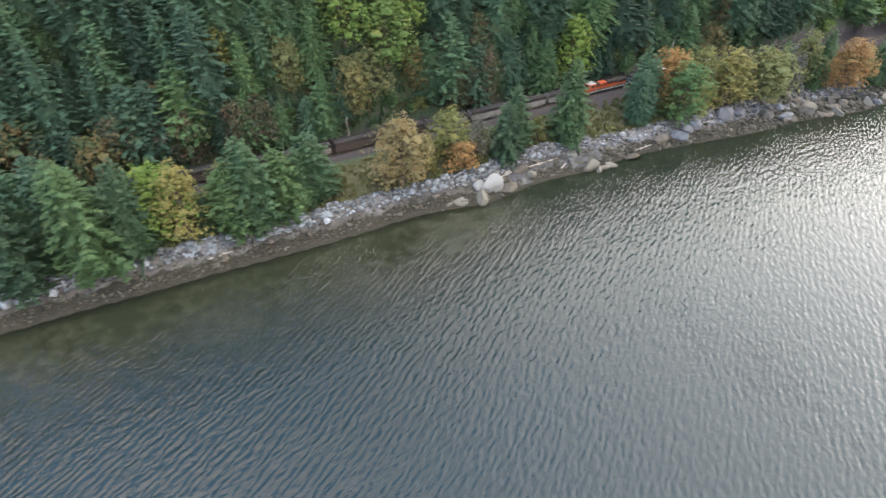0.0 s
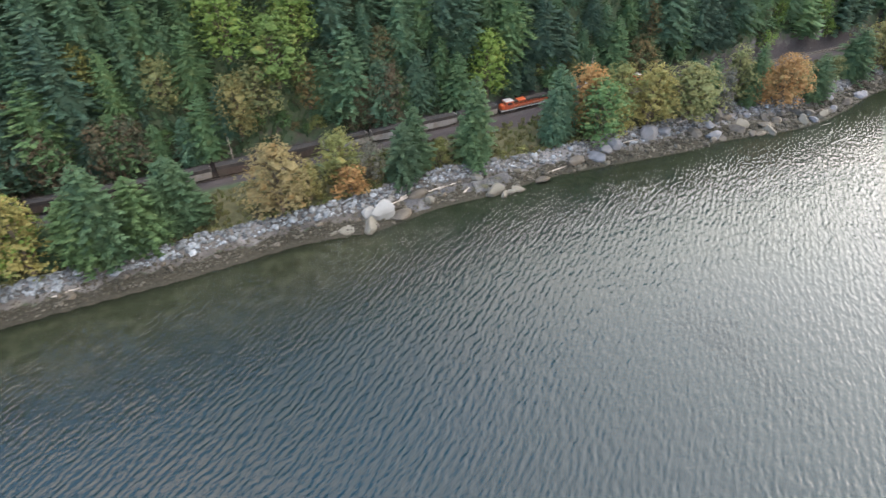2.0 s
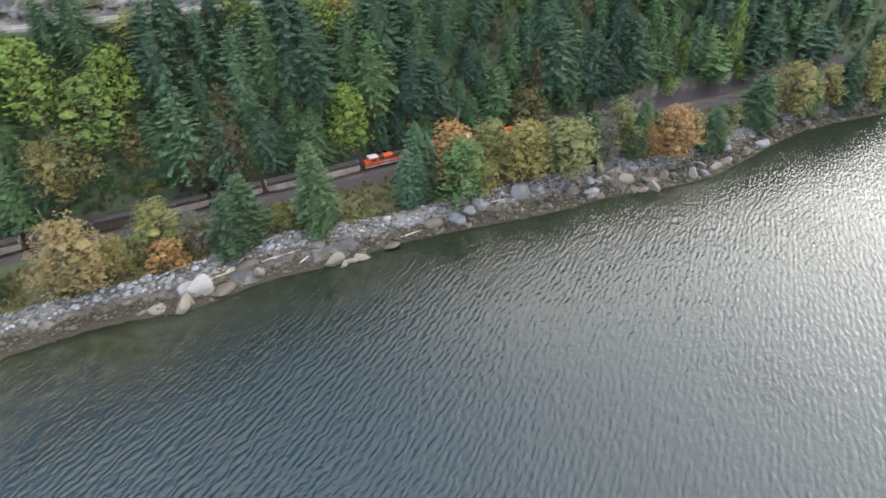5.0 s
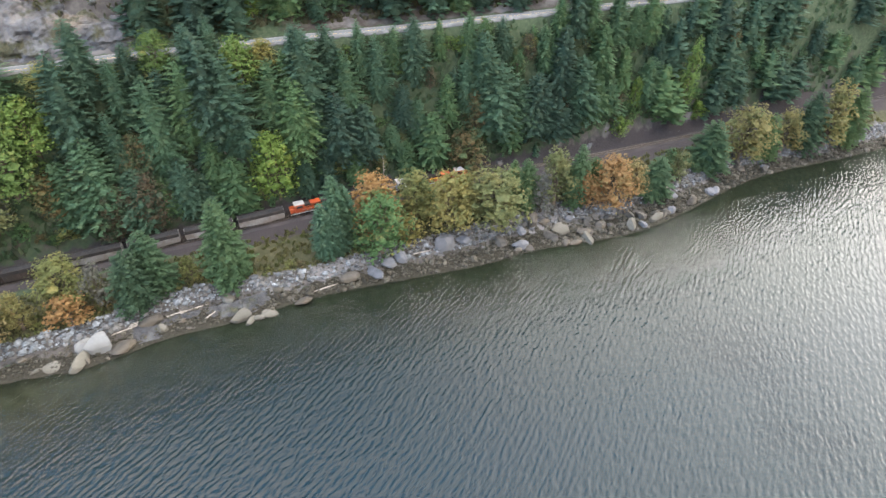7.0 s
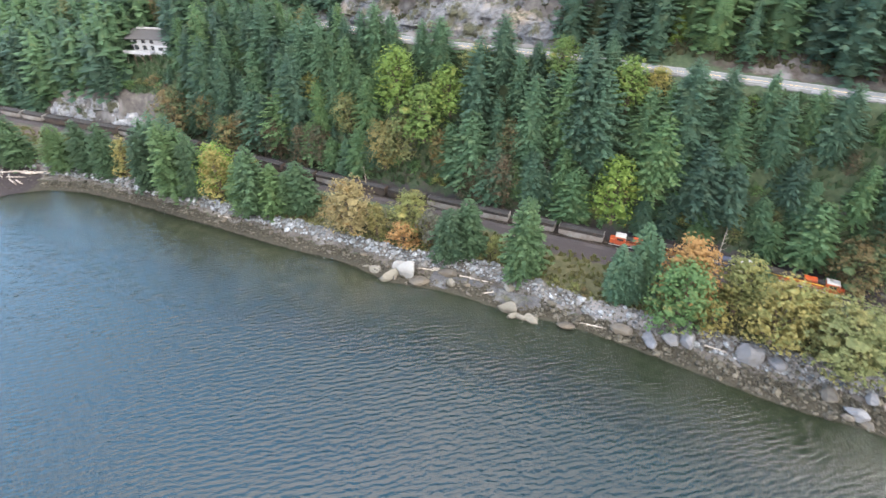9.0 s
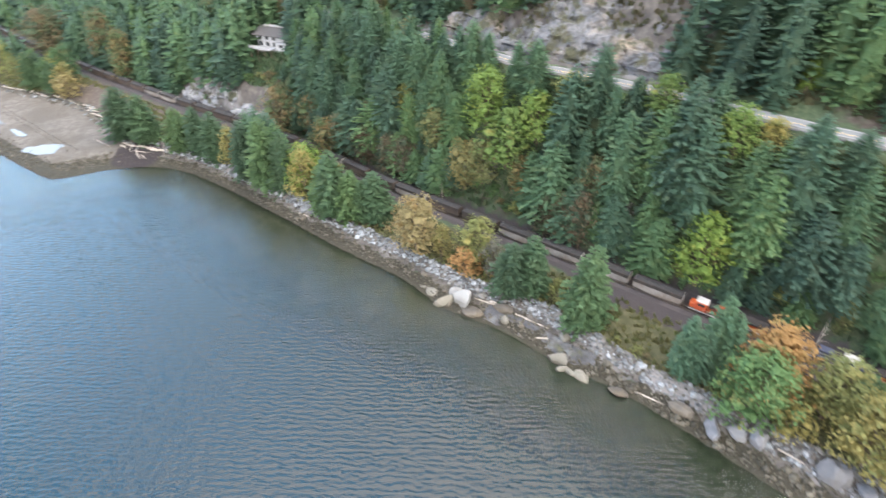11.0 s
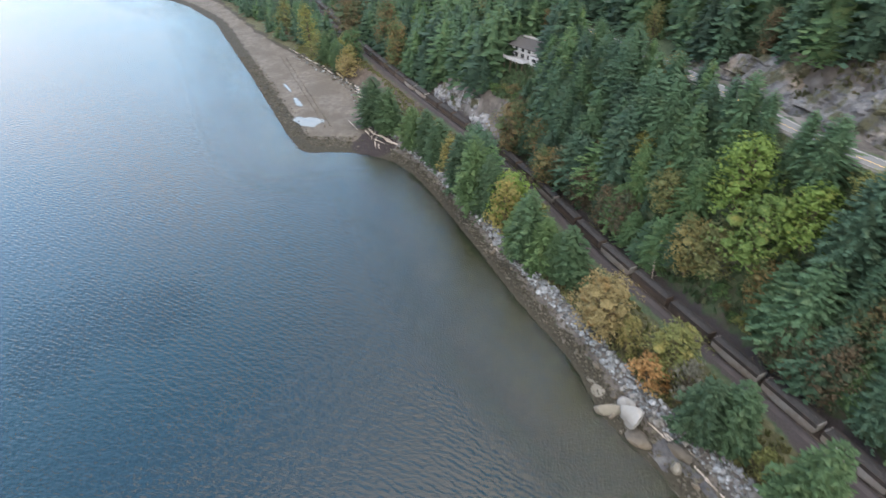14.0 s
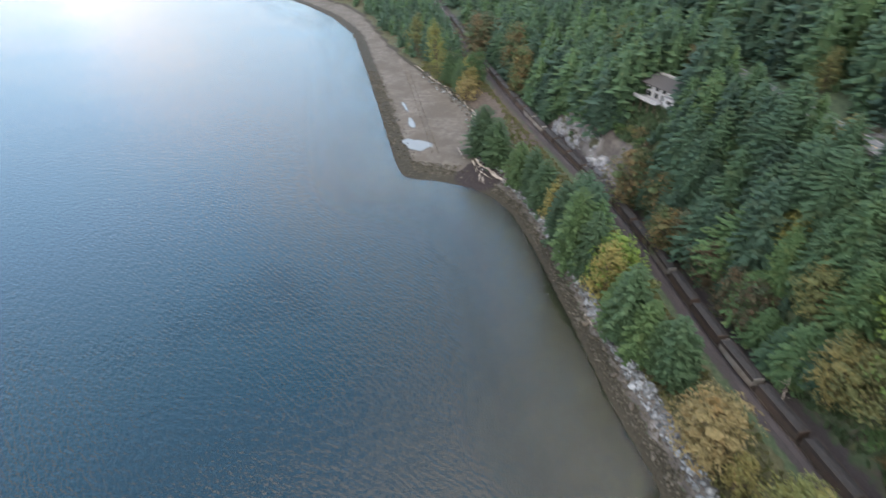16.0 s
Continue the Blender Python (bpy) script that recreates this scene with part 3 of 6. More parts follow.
put_mask(ground, "brush", np.where((g_dr > 6) & (g_dr < 75), 0.75 * smooth01((gxx - 30) / 25) * smooth01((155 - gxx) / 20), 0) + np.where((g_dt > 5) & (g_dt < 12), 0.25, 0) + 0.8 * bare_bank)


# ---- water ----
def water_mat():
    m, nodes, links, bsdf = shader_mat("sea_water")
    nodes.remove(bsdf)
    co = coord_of(nodes, "World")
    d = nodes.new("ShaderNodeAttribute")
    d.attribute_name = "depth"
    murk = ramp_of(nodes, links, d.outputs["Fac"], [(0.0, (0.0,) * 3), (0.1, (0.22,) * 3), (0.24, (0.62,) * 3), (0.42, (0.97,) * 3)])
    clear = nodes.new("ShaderNodeBsdfTransparent")
    clear.inputs["Color"].default_value = (0.66, 0.76, 0.7, 1)
    body = nodes.new("ShaderNodeBsdfDiffuse")
    tint = ramp_of(nodes, links, d.outputs["Fac"], [(0.0, (0.016, 0.021, 0.017)), (0.22, (0.008, 0.013, 0.0135)), (1.0, (0.0035, 0.012, 0.0175))])
    links.new(tint, body.inputs["Color"])
    deep = nodes.new("ShaderNodeMixShader")
    links.new(murk, deep.inputs[0])
    links.new(clear.outputs[0], deep.inputs[1])
    links.new(body.outputs[0], deep.inputs[2])
    gloss = nodes.new("ShaderNodeBsdfGlossy")
    gloss.inputs["Roughness"].default_value = 0.02
    # wind ripples of a few metres, long-crested, over a finer chop
    turn = nodes.new("ShaderNodeMapping")
    turn.inputs["Rotation"].default_value = (0, 0, radians(WAVE_TURN))
    links.new(co, turn.inputs["Vector"])
    band = nodes.new("ShaderNodeTexWave")
    band.wave_type, band.bands_direction, band.wave_profile = "BANDS", "X", "SIN"
    for key, v in (("Scale", 0.2), ("Distortion", 7.0), ("Detail", 3.0), ("Detail Scale", 1.5), ("Detail Roughness", 0.5)):
        band.inputs[key].default_value = v
    links.new(turn.outputs["Vector"], band.inputs["Vector"])
    long = noise_of(nodes, links, turn.outputs["Vector"], 0.88, 2.5, 0.5, (1.0, 0.38, 1.0))
    short = noise_of(nodes, links, turn.outputs["Vector"], 2.0, 2, 0.5, (1.0, 0.45, 1.0))
    gust = ramp_of(nodes, links, noise_of(nodes, links, co, 0.012, 2), [(0.35, (0.7,) * 3), (0.65, (1.0,) * 3)])
    # calmer in the lee of the spit
    where = nodes.new("ShaderNodeSeparateXYZ")
    links.new(co, where.inputs[0])
    lee = nodes.new("ShaderNodeMapRange")
    links.new(where.outputs[0], lee.inputs[0])
    for k, v in ((1, -70.0), (2, 50.0), (3, 0.72), (4, 1.0)):
        lee.inputs[k].default_value = v
    gust = mix_of(nodes, links, 1.0, gust, lee.outputs[0], "MULTIPLY")
    height = 0.0
    for src, tall in ((band.outputs["Fac"], 0.07), (long, 0.29), (short, 0.06)):
        add = nodes.new("ShaderNodeMath")
        add.operation = "MULTIPLY_ADD"
        links.new(src, add.inputs[0])
        add.inputs[1].default_value = tall * WAVE_HEIGHT
        if height != 0.0:
            links.new(height, add.inputs[2])
        else:
            add.inputs[2].default_value = 0.0
        height = add.outputs[0]
    mul = nodes.new("ShaderNodeMath")
    mul.operation = "MULTIPLY"
    links.new(height, mul.inputs[0])
    links.new(gust, mul.inputs[1])
    b = nodes.new("ShaderNodeBump")
    b.inputs["Strength"].default_value, b.inputs["Distance"].default_value = 1.0, 1.0
    links.new(mul.outputs[0], b.inputs["Height"])
    links.new(b.outputs["Normal"], gloss.inputs["Normal"])
    fr = nodes.new("ShaderNodeFresnel")
    fr.inputs["IOR"].default_value = 1.375
    links.new(b.outputs["Normal"], fr.inputs["Normal"])
    top = nodes.new("ShaderNodeMixShader")
    links.new(fr.outputs[0], top.inputs[0])
    links.new(deep.outputs[0], top.inputs[1])
    links.new(gloss.outputs[0], top.inputs[2])
    links.new(top.outputs[0], nodes["Material Output"].inputs["Surface"])
    return m


WAVE_TURN, WAVE_HEIGHT = 24.0, 1.1
WX = lines((-4000, -1600, 300), (-1600, -760, 60), (-760, -240, 8), (-240, 300, 3), (300, 420, 10), (420, 1500, 60), (1500, 4000, 300))
WY = lines((-4000, -1600, 300), (-1600, -440, 60), (-440, -60, 8), (-60, 300, 3), (300, 460, 10), (460, 1500, 60), (1500, 4000, 300))
wxx, wyy = np.meshgrid(WX, WY, indexing="ij")
w_bed, _, _, _, w_ds, *_ = land(wxx, wyy)
water = tagged(sheet("water", WX, WY, np.zeros(wxx.shape), water_mat(), keep=w_ds < 6), "rippled sea water reflecting a pale dusk sky", "water", kind="structure")
put_mask(water, "depth", np.clip(-w_bed / 9.0, 0, 1))


# ---- trees ----
def along(line, step, x0, x1):
    """Points each step metres along a line between two values of x: place, way, landward side."""
    out, carry = [], 0.0
    for a, b in zip(line[:-1], line[1:]):
        d = np.array(b[:2]) - np.array(a[:2])
        size = float(np.hypot(*d))
        while carry < size:
            p = a[:2] + d * carry / size
            if x0 <= p[0] <= x1:
                out.append((float(p[0]), float(p[1]), float(d[0] / size), float(d[1] / size), float(a[2] + (b[2] - a[2]) * carry / size) if len(a) > 2 else 0.0))
            carry += step
        carry -= size
    return out


def build_stem(high):
    bm = bmesh.new()
    add_tube(bm, [(0, 0, -0.8), (0.05, 0.03, high * 0.4), (0.1, 0.1, high * 0.95)], [high * 0.016 + 0.06, high * 0.011 + 0.03, 0.03], 5)
    bmesh.ops.triangulate(bm, faces=bm.faces[:])
    me = bpy.data.meshes.new("stem")
    bm.to_mesh(me)
    bm.free()
    return me


TUFT = 0.48


def conifer_meshes(seed, high, wide, levels, per, bare=0.02, spray=1.0, most=5):
    """Trunk and crown of a fir: whorls of drooping boughs, each feathered with small folded tufts, round a tapered stem."""
    rng = random.Random(seed)
    bm = bmesh.new()
    add_tube(bm, [(0, 0, -0.8), (0.05, 0.03, high * 0.4), (rng.uniform(-0.2, 0.2), 0.1, high * 0.97)], [high * 0.014 + 0.06, high * 0.008 + 0.03, 0.03], 6)
    trunk = bpy.data.meshes.new("trunk")
    bm.to_mesh(trunk)
    bm.free()
    trunk.materials.append(M["bark"])
    verts, faces = [], []
    swell = [rng.uniform(0.8, 1.2) for _ in range(5)]

    def reach_at(f, a=0.0):
        side = 1 + 0.16 * math.sin(a * 2 + swell[0] * 9) * swell[1] + 0.1 * math.sin(a * 3 + swell[2] * 20 + f * 5)
        return wide * (1 - f) ** 0.66 * (0.7 + 0.3 * min(1, f * 4)) * side

    # the inner mass of twigs
    rings, sides = 7, 7
    for i in range(rings + 1):
        f = i / rings
        for k in range(sides):
            a = (k + 0.5 * (i % 2)) * math.tau / sides
            r = reach_at(f, a) * rng.uniform(0.5, 0.75) + 0.04
            verts.append((r * math.cos(a), r * math.sin(a), high * (bare + (0.95 - bare) * f) + rng.uniform(-0.5, 0.2)))
    for i in range(rings):
        for k in range(sides):
            p, q = i * sides + k, i * sides + (k + 1) % sides
            faces += [(p, q, p + sides), (q, q + sides, p + sides)]
    for i in range(levels):
        f = i / (levels - 1)
        z0 = high * (bare + 0.02 + (0.965 - bare) * f**0.94)
        count = max(4, round(per * (1 - 0.5 * f)))
        twist = rng.uniform(0, math.tau)
        for k in range(count):
            a = twist + k * math.tau / count + rng.uniform(-0.35, 0.35)
            r = (reach_at(f, a) * (0.9 + 0.2 * (i % 3 == 0)) + 0.25) * rng.uniform(0.7, 1.1)
            z = z0 + rng.uniform(-1.4, 1.4) * high / levels * (1 - f * 0.6)
            drop = r * rng.uniform(0.15, 0.5) * (1 - 0.8 * f) - 0.35 * r * f
            ca, sa = math.cos(a), math.sin(a)
            n = max(2, min(most, round(0.55 * r / TUFT)))
            for s in range(n):
                t = (s + 0.7) / n
                q = r * (0.45 + 0.55 * t)
                px, py, pz = q * ca, q * sa, z - drop * t**1.4
                for side in (-1, 1):
                    b = a + side * rng.uniform(0.1, 1.1)
                    size = (0.55 * r / n * rng.uniform(0.8, 1.5) + 0.25) * spray
                    half, dip = size * rng.uniform(0.3, 0.5), rng.uniform(-0.15, 0.5)
                    cb, sb = math.cos(b), math.sin(b)
                    m = len(verts)
                    verts.append((px - 0.25 * size * cb, py - 0.25 * size * sb, pz + 0.1 * size))
                    verts.append((px + 0.3 * size * cb - half * sb, py + 0.3 * size * sb + half * cb, pz - dip * size * 0.3 - half * 0.3))
                    verts.append((px + size * cb, py + size * sb, pz - dip * size))
                    verts.append((px + 0.3 * size * cb + half * sb, py + 0.3 * size * sb - half * cb, pz - dip * size * 0.3 - half * 0.3))
                    faces += [(m, m + 2, m + 1), (m, m + 3, m + 2)]
    crown = bpy.data.meshes.new("crown")
    crown.from_pydata(verts, [], faces)
    crown.update()
    return trunk, crown


def broadleaf_meshes(seed, high, wide, clumps=260, size=0.75, lobes=9, low=0.18, airy=0.0):
    """Trunk with limbs, and a crown of many small leaf clumps gathered in uneven lobes."""
    rng = random.Random(seed)
    bm = bmesh.new()
    add_tube(bm, [(0, 0, -0.8), (0.1, 0.05, high * 0.25), (0.2, -0.1, high * 0.55), (0.0, 0.1, high * 0.85)], [high * 0.02 + 0.06, high * 0.016 + 0.04, high * 0.009 + 0.02, 0.03], 6)
    centres = []
    for i in range(lobes):
        f = (i + 0.5) / lobes
        a = i * 2.4 + rng.uniform(-0.5, 0.5)
        z = high * (low + 0.12 + (0.78 - low) * f)
        swell = math.sin(math.pi * min(1, 0.22 + 0.75 * (z / high - low) / (1 - low)))
        d = wide * 0.55 * swell * rng.uniform(0.5, 1.1)
        c = Vector((d * math.cos(a), d * math.sin(a), z))
        centres.append((c, wide * rng.uniform(0.36, 0.58) * (0.55 + 0.45 * swell), high * rng.uniform(0.1, 0.17)))
        start = Vector((0.1, 0, high * (low + 0.5 * f * (0.9 - low))))
        add_tube(bm, [start, start.lerp(c, 0.5) + Vector((0, 0, high * 0.03)), c], [high * 0.007 + 0.03, high * 0.005 + 0.02, 0.02], 5)
    trunk = bpy.data.meshes.new("trunk")
    bm.to_mesh(trunk)
    bm.free()
    trunk.materials.append(M["bark"])
    verts, faces = [], []
    for c, r, rz in centres:
        ball = bmesh.new()
        bmesh.ops.create_icosphere(ball, subdivisions=1, radius=1)
        b = len(verts)
        for v in ball.verts:
            k = rng.uniform(0.2, 0.45)
            verts.append(c + Vector((v.co.x * r * k, v.co.y * r * k, v.co.z * rz * k)))
        faces += [tuple(b + v.index for v in f.verts) for f in ball.faces]
        ball.free()
    for i in range(clumps):
        c, r, rz = centres[i % lobes]
        d = Vector((rng.gauss(0, 1), rng.gauss(0, 1), rng.gauss(0.25, 1))).normalized() * (rng.uniform(0.45, 1.0) ** 0.5 if airy == 0 else rng.uniform(0.2, 1.05))
        p = c + Vector((d.x * r, d.y * r, d.z * rz))
        if p.z < high * low * 0.6:
            p.z = high * low * 0.6 + rng.uniform(0, 0.5)
        out = Vector((d.x, d.y, d.z + 0.35)).normalized()
        for _ in range(2):
            n = (out + Vector((rng.uniform(-0.75, 0.75), rng.uniform(-0.75, 0.75), rng.uniform(-0.55, 0.55)))).normalized()
            u = n.orthogonal().normalized()
            u.rotate(Matrix.Rotation(rng.uniform(0, math.tau), 3, n))
            v = n.cross(u)
            s = size * rng.uniform(0.55, 1.25)
            q = p + Vector((rng.uniform(-1, 1), rng.uniform(-1, 1), rng.uniform(-1, 1))) * size * 0.5
            b = len(verts)
            verts += [q - u * s * 0.6, q + v * s * 0.5 - n * s * 0.15, q + u * s * 0.7 - n * s * 0.1, q - v * s * 0.45 - n * s * 0.2]
            faces += [(b, b + 1, b + 2), (b, b + 2, b + 3)]
    crown = bpy.data.meshes.new("crown")
    crown.from_pydata([tuple(v) for v in verts], [], faces)
    crown.update()
    return trunk, crown


def tree_kind(name, meshes, leaf, label, category="tree", group=""):
    """The first tree of a kind, under the ground out of the way, to be copied."""
    trunk, crown = meshes
    crown = crown.copy()
    crown.materials.append(M[leaf])
    e = tagged(empty(name), label, category, group)
    for n, me in (("trunk", trunk), ("crown", crown)):
        ob = new(n, me)
        ob.parent = e
    return e


def stand(kind_ob, x, y, scale=1.0, turn=0.0, sink=0.0, tilt=0.0, wide=1.0, z=None):
    zz = (land_z(x, y) if z is None else z) - sink
    m = pose(x, y, zz, tilt, tilt * 0.5, turn)
    t = copy_thing(kind_ob, m)
    t.scale = (scale * wide, scale * wide, scale)
    return t


def gone(ob):
    for o in (*ob.children_recursive, ob):
        bpy.data.objects.remove(o)


FIR_SHAPES = [conifer_meshes(11 + i, 24, w, lv, p, 0.02, 0.95, 6) for i, (w, lv, p) in enumerate([(5.3, 34, 15), (6.0, 34, 16), (4.7, 35, 14), (6.3, 33, 16), (5.6, 34, 15), (5.0, 36, 14), (6.6, 32, 16)])]
FIR_LABEL = "tall dark green fir on the wooded slope"
firs = [tree_kind("fir_tree", s, "fir", FIR_LABEL, "tree", "firs on the slope") for s in FIR_SHAPES]
YOUNG = [conifer_meshes(31 + i, 16, w, lv, 16, 0.02, 0.8, 4) for i, (w, lv) in enumerate([(4.0, 30), (4.5, 29), (3.6, 31), (4.2, 28)])]
near_firs = [tree_kind("fir_tree", s, "fir", "dark green fir standing near the railway", "tree", "firs near the railway") for s in YOUNG]
shore_firs = [tree_kind("fir_tree", s, "fir_young", "green fir growing between the railway and the shore", "tree", "firs on the shore") for s in YOUNG]
LEAFY = [broadleaf_meshes(51 + i, 16, w, n, 0.37, 26, 0.02) for i, (w, n) in enumerate([(5.6, 1650), (6.4, 1800), (4.9, 1500)])]
SLIM = [broadleaf_meshes(71 + i, 13, w, 1000, 0.3, 14, 0.02) for i, w in enumerate([3.0, 3.6])]
BUSH = [broadleaf_meshes(81 + i, 6, w, 560, 0.27, 11, 0.0) for i, w in enumerate([3.6, 3.0])]
LOW = [broadleaf_meshes(91 + i, 4, w, 230, 0.27, 7, 0.0) for i, w in enumerate([2.9, 2.4])]
WORDS = {"lime_leaf": "bright yellow-green", "yellow_leaf": "yellow autumn", "tan_leaf": "pale yellow-tan autumn", "orange_leaf": "orange autumn",
         "rust_leaf": "rust-brown autumn", "olive_leaf": "olive and yellow", "green_leaf": "green", "bare_twig": "grey half-bare"}
broad = {}
for leaf, words in WORDS.items():
    for shape, made, what in (("round", LEAFY, "maple"), ("slim", SLIM, "alder"), ("bush", BUSH, "shrub"), ("low", LOW, "shrub")):
        for i, s in enumerate(made):
            broad[leaf, shape, i] = tree_kind({"maple": "maple_tree", "alder": "alder_tree", "shrub": "shrub"}[what], s, leaf, f"{what} with {words} foliage above the shore", "shrub" if what == "shrub" else "tree")
sizes = {"round": 16.0, "slim": 13.0, "bush": 6.0, "low": 4.0}
rng = random.Random(4)
planted = []


def plant(leaf, shape, x, y, high, wide=1.0):
    """A tree of that foliage and build, of that height, on the ground at x, y."""
    if leaf in ("fir", "fir_young") and wide > 1.6:
        # a pair of slimmer firs grown together
        side = 0.09 * high * (wide - 1)
        plant(leaf, shape, x + 0.85 * side, y + 0.5 * side, high * 0.86, 1.2)
        x, y, wide = x - 0.85 * side, y - 0.5 * side, 1.25
    if leaf in ("fir", "fir_young"):
        kinds, h0 = (near_firs if leaf == "fir" else shore_firs), 16.0
        ob = rng.choice(kinds)
    else:
        n = {"round": 3, "slim": 2, "bush": 2, "low": 2}[shape]
        ob, h0 = broad[leaf, shape, rng.randrange(n)], sizes[shape]
    wide *= 0.85 if leaf == "fir" else 1.12 if leaf == "fir_young" else 1.25
    planted.append((x, y, (high * 0.14 * wide + 0.6) * (2.0 if leaf == "lime_leaf" else 1.5 if leaf == "olive_leaf" and shape == "round" else 1.0)))
    return stand(ob, x, y, high / h0, rng.uniform(0, 360), 0.3, rng.uniform(-2, 2), wide)


# along the shore, then the autumn trees on the slope
plant("fir_young", "fir", -173.0, 36.6, 26.2, 1.37)
plant("fir_young", "fir", -162.4, 46.9, 23.2, 1.49)
plant("fir_young", "fir", -142.4, 63.4, 20.2, 1.78)
plant("fir_young", "fir", -132.8, 72.0, 22.8, 1.68)
plant("fir_young", "fir", -121.8, 78.5, 23.5, 1.28)
plant("yellow_leaf", "slim", -111.4, 83.6, 19.8, 1.00)
plant("fir_young", "fir", -102.0, 89.5, 25.0, 1.25)
plant("fir_young", "fir", -88.5, 96.9, 30.5, 1.08)
plant("fir_young", "fir", -80.4, 102.8, 27.5, 0.84)
plant("yellow_leaf", "slim", -70.2, 109.1, 22.8, 1.08)
plant("fir_young", "fir", -44.1, 126.2, 17.0, 1.1)
plant("olive_leaf", "bush", -64.3, 121.2, 15.0, 0.64)
plant("tan_leaf", "round", -17.3, 137.6, 23.2, 1.01)
plant("yellow_leaf", "slim", -11.2, 144.4, 13.0, 1.34)
plant("olive_leaf", "round", -4.0, 153.9, 16.5, 1.13)
plant("orange_leaf", "bush", 0.1, 147.9, 10.8, 1.05)
plant("bare_twig", "bush", 4.8, 155.9, 14.2, 0.55)
plant("fir_young", "fir", 14.6, 157.6, 18.8, 1.24)
plant("fir_young", "fir", 16.8, 163.1, 21.2, 1.20)
plant("olive_leaf", "bush", 25.1, 167.7, 10.0, 0.65)
plant("fir_young", "fir", 35.8, 170.0, 28.2, 0.95)
plant("fir", "fir", 62.7, 183.9, 20.0, 1.92)
plant("fir", "fir", 65.3, 190.7, 24.2, 1.82)
plant("orange_leaf", "round", 74.8, 196.1, 22.2, 1.18)
plant("green_leaf", "round", 78.4, 187.3, 22.2, 1.35)
plant("olive_leaf", "round", 86.9, 202.2, 21.2, 1.12)
plant("yellow_leaf", "round", 98.7, 200.8, 22.2, 1.16)
plant("yellow_leaf", "bush", 86.5, 191.9, 11.2, 0.73)
plant("fir_young", "fir", 88.6, 214.6, 10.0, 2.20)
plant("olive_leaf", "round", 113.4, 206.2, 22.0, 1.45)
plant("yellow_leaf", "round", 103.7, 210.3, 16.0, 1.15)
plant("fir_young", "fir", 124.9, 216.6, 19.8, 0.93)
plant("olive_leaf", "slim", 134.7, 219.5, 23.2, 1.17)
plant("bare_twig", "slim", 129.9, 215.5, 16.0, 1.06)
plant("fir_young", "fir", 142.4, 221.6, 23.8, 0.94)
plant("orange_leaf", "round", 154.3, 222.7, 21.0, 1.17)
plant("orange_leaf", "slim", 145.5, 220.8, 14.5, 1.12)
plant("tan_leaf", "slim", 163.3, 228.6, 15.8, 1.36)
plant("fir_young", "fir", 171.9, 231.6, 17.2, 1.34)
plant("olive_leaf", "bush", 182.4, 242.1, 13.5, 0.73)
plant("fir_young", "fir", 197.1, 253.3, 20.8, 1.43)
plant("yellow_leaf", "round", 212.8, 262.6, 24.5, 1.16)
plant("fir_young", "fir", 224.1, 267.3, 19.5, 1.23)
plant("yellow_leaf", "slim", 233.5, 272.1, 20.2, 1.37)
plant("fir_young", "fir", 243.4, 276.3, 26.0, 1.03)
plant("yellow_leaf", "slim", 254.3, 279.4, 29.2, 1.15)
plant("fir_young", "fir", 265.5, 285.0, 25.0, 1.27)
plant("fir_young", "fir", 120.0, 220.5, 16.0, 1.1)
plant("olive_leaf", "slim", 137.5, 226.0, 15.0, 1.2)
plant("fir_young", "fir", 148.5, 229.0, 15.0, 1.2)
plant("green_leaf", "slim", 179.0, 243.0, 13.0, 1.2)
plant("lime_leaf", "round", -76.6, 111.2, 20.5, 1.27)
plant("fir_young", "fir", -55.0, 116.9, 26.2, 1.17)
plant("fir_young", "fir", -41.7, 130.4, 20.2, 1.38)
plant("fir_young", "fir", -59.9, 115.2, 19.0, 1.42)
plant("fir_young", "fir", -48.7, 122.4, 19.5, 1.40)
plant("fir", "fir", -94.5, 101.9, 28.2, 2.06)
plant("fir", "fir", -101.7, 98.1, 28.5, 1.87)
plant("fir", "fir", -84.9, 104.4, 19.0, 2.18)
plant("fir", "fir", -108.4, 94.4, 24.8, 1.97)
plant("fir_young", "fir", -65.5, 113.5, 10.8, 1.98)
plant("green_leaf", "bush", -78.5, 104.7, 9.8, 0.85)
plant("lime_leaf", "round", -37.8, 172.9, 24.0, 1.2)
plant("lime_leaf", "round", -25.3, 175.4, 22.5, 1.2)
plant("yellow_leaf", "round", -35.6, 163.6, 21.0, 0.89)
plant("lime_leaf", "round", 40.3, 205.3, 24.1, 0.97)
plant("lime_leaf", "round", 8.9, 207.9, 13.5, 1.12)
plant("lime_leaf", "round", 31.2, 215.7, 17.0, 1.17)
plant("yellow_leaf", "round", 37.5, 220.5, 11.0, 1.32)
plant("yellow_leaf", "slim", -90.3, 162.4, 13.5, 1.56)
plant("lime_leaf", "slim", 28.9, 238.7, 10.1, 1.29)
plant("rust_leaf", "round", -98.7, 124.5, 19.9, 0.93)
plant("rust_leaf", "round", -66.5, 143.9, 20.6, 0.84)
plant("rust_leaf", "round", -3.4, 179.2, 18.5, 0.86)
plant("rust_leaf", "round", 4.5, 191.3, 15.8, 0.88)
plant("rust_leaf", "round", -16.8, 176.2, 16.6, 1.07)
plant("rust_leaf", "round", -130.5, 109.5, 26.8, 0.88)
plant("rust_leaf", "round", -87.8, 134.4, 16.5, 0.90)
plant("rust_leaf", "round", -333.8, -15.7, 34.7, 1.28)
plant("rust_leaf", "round", -282.4, 23.8, 35.6, 0.77)
plant("rust_leaf", "round", -250.7, 36.2, 33.1, 0.82)
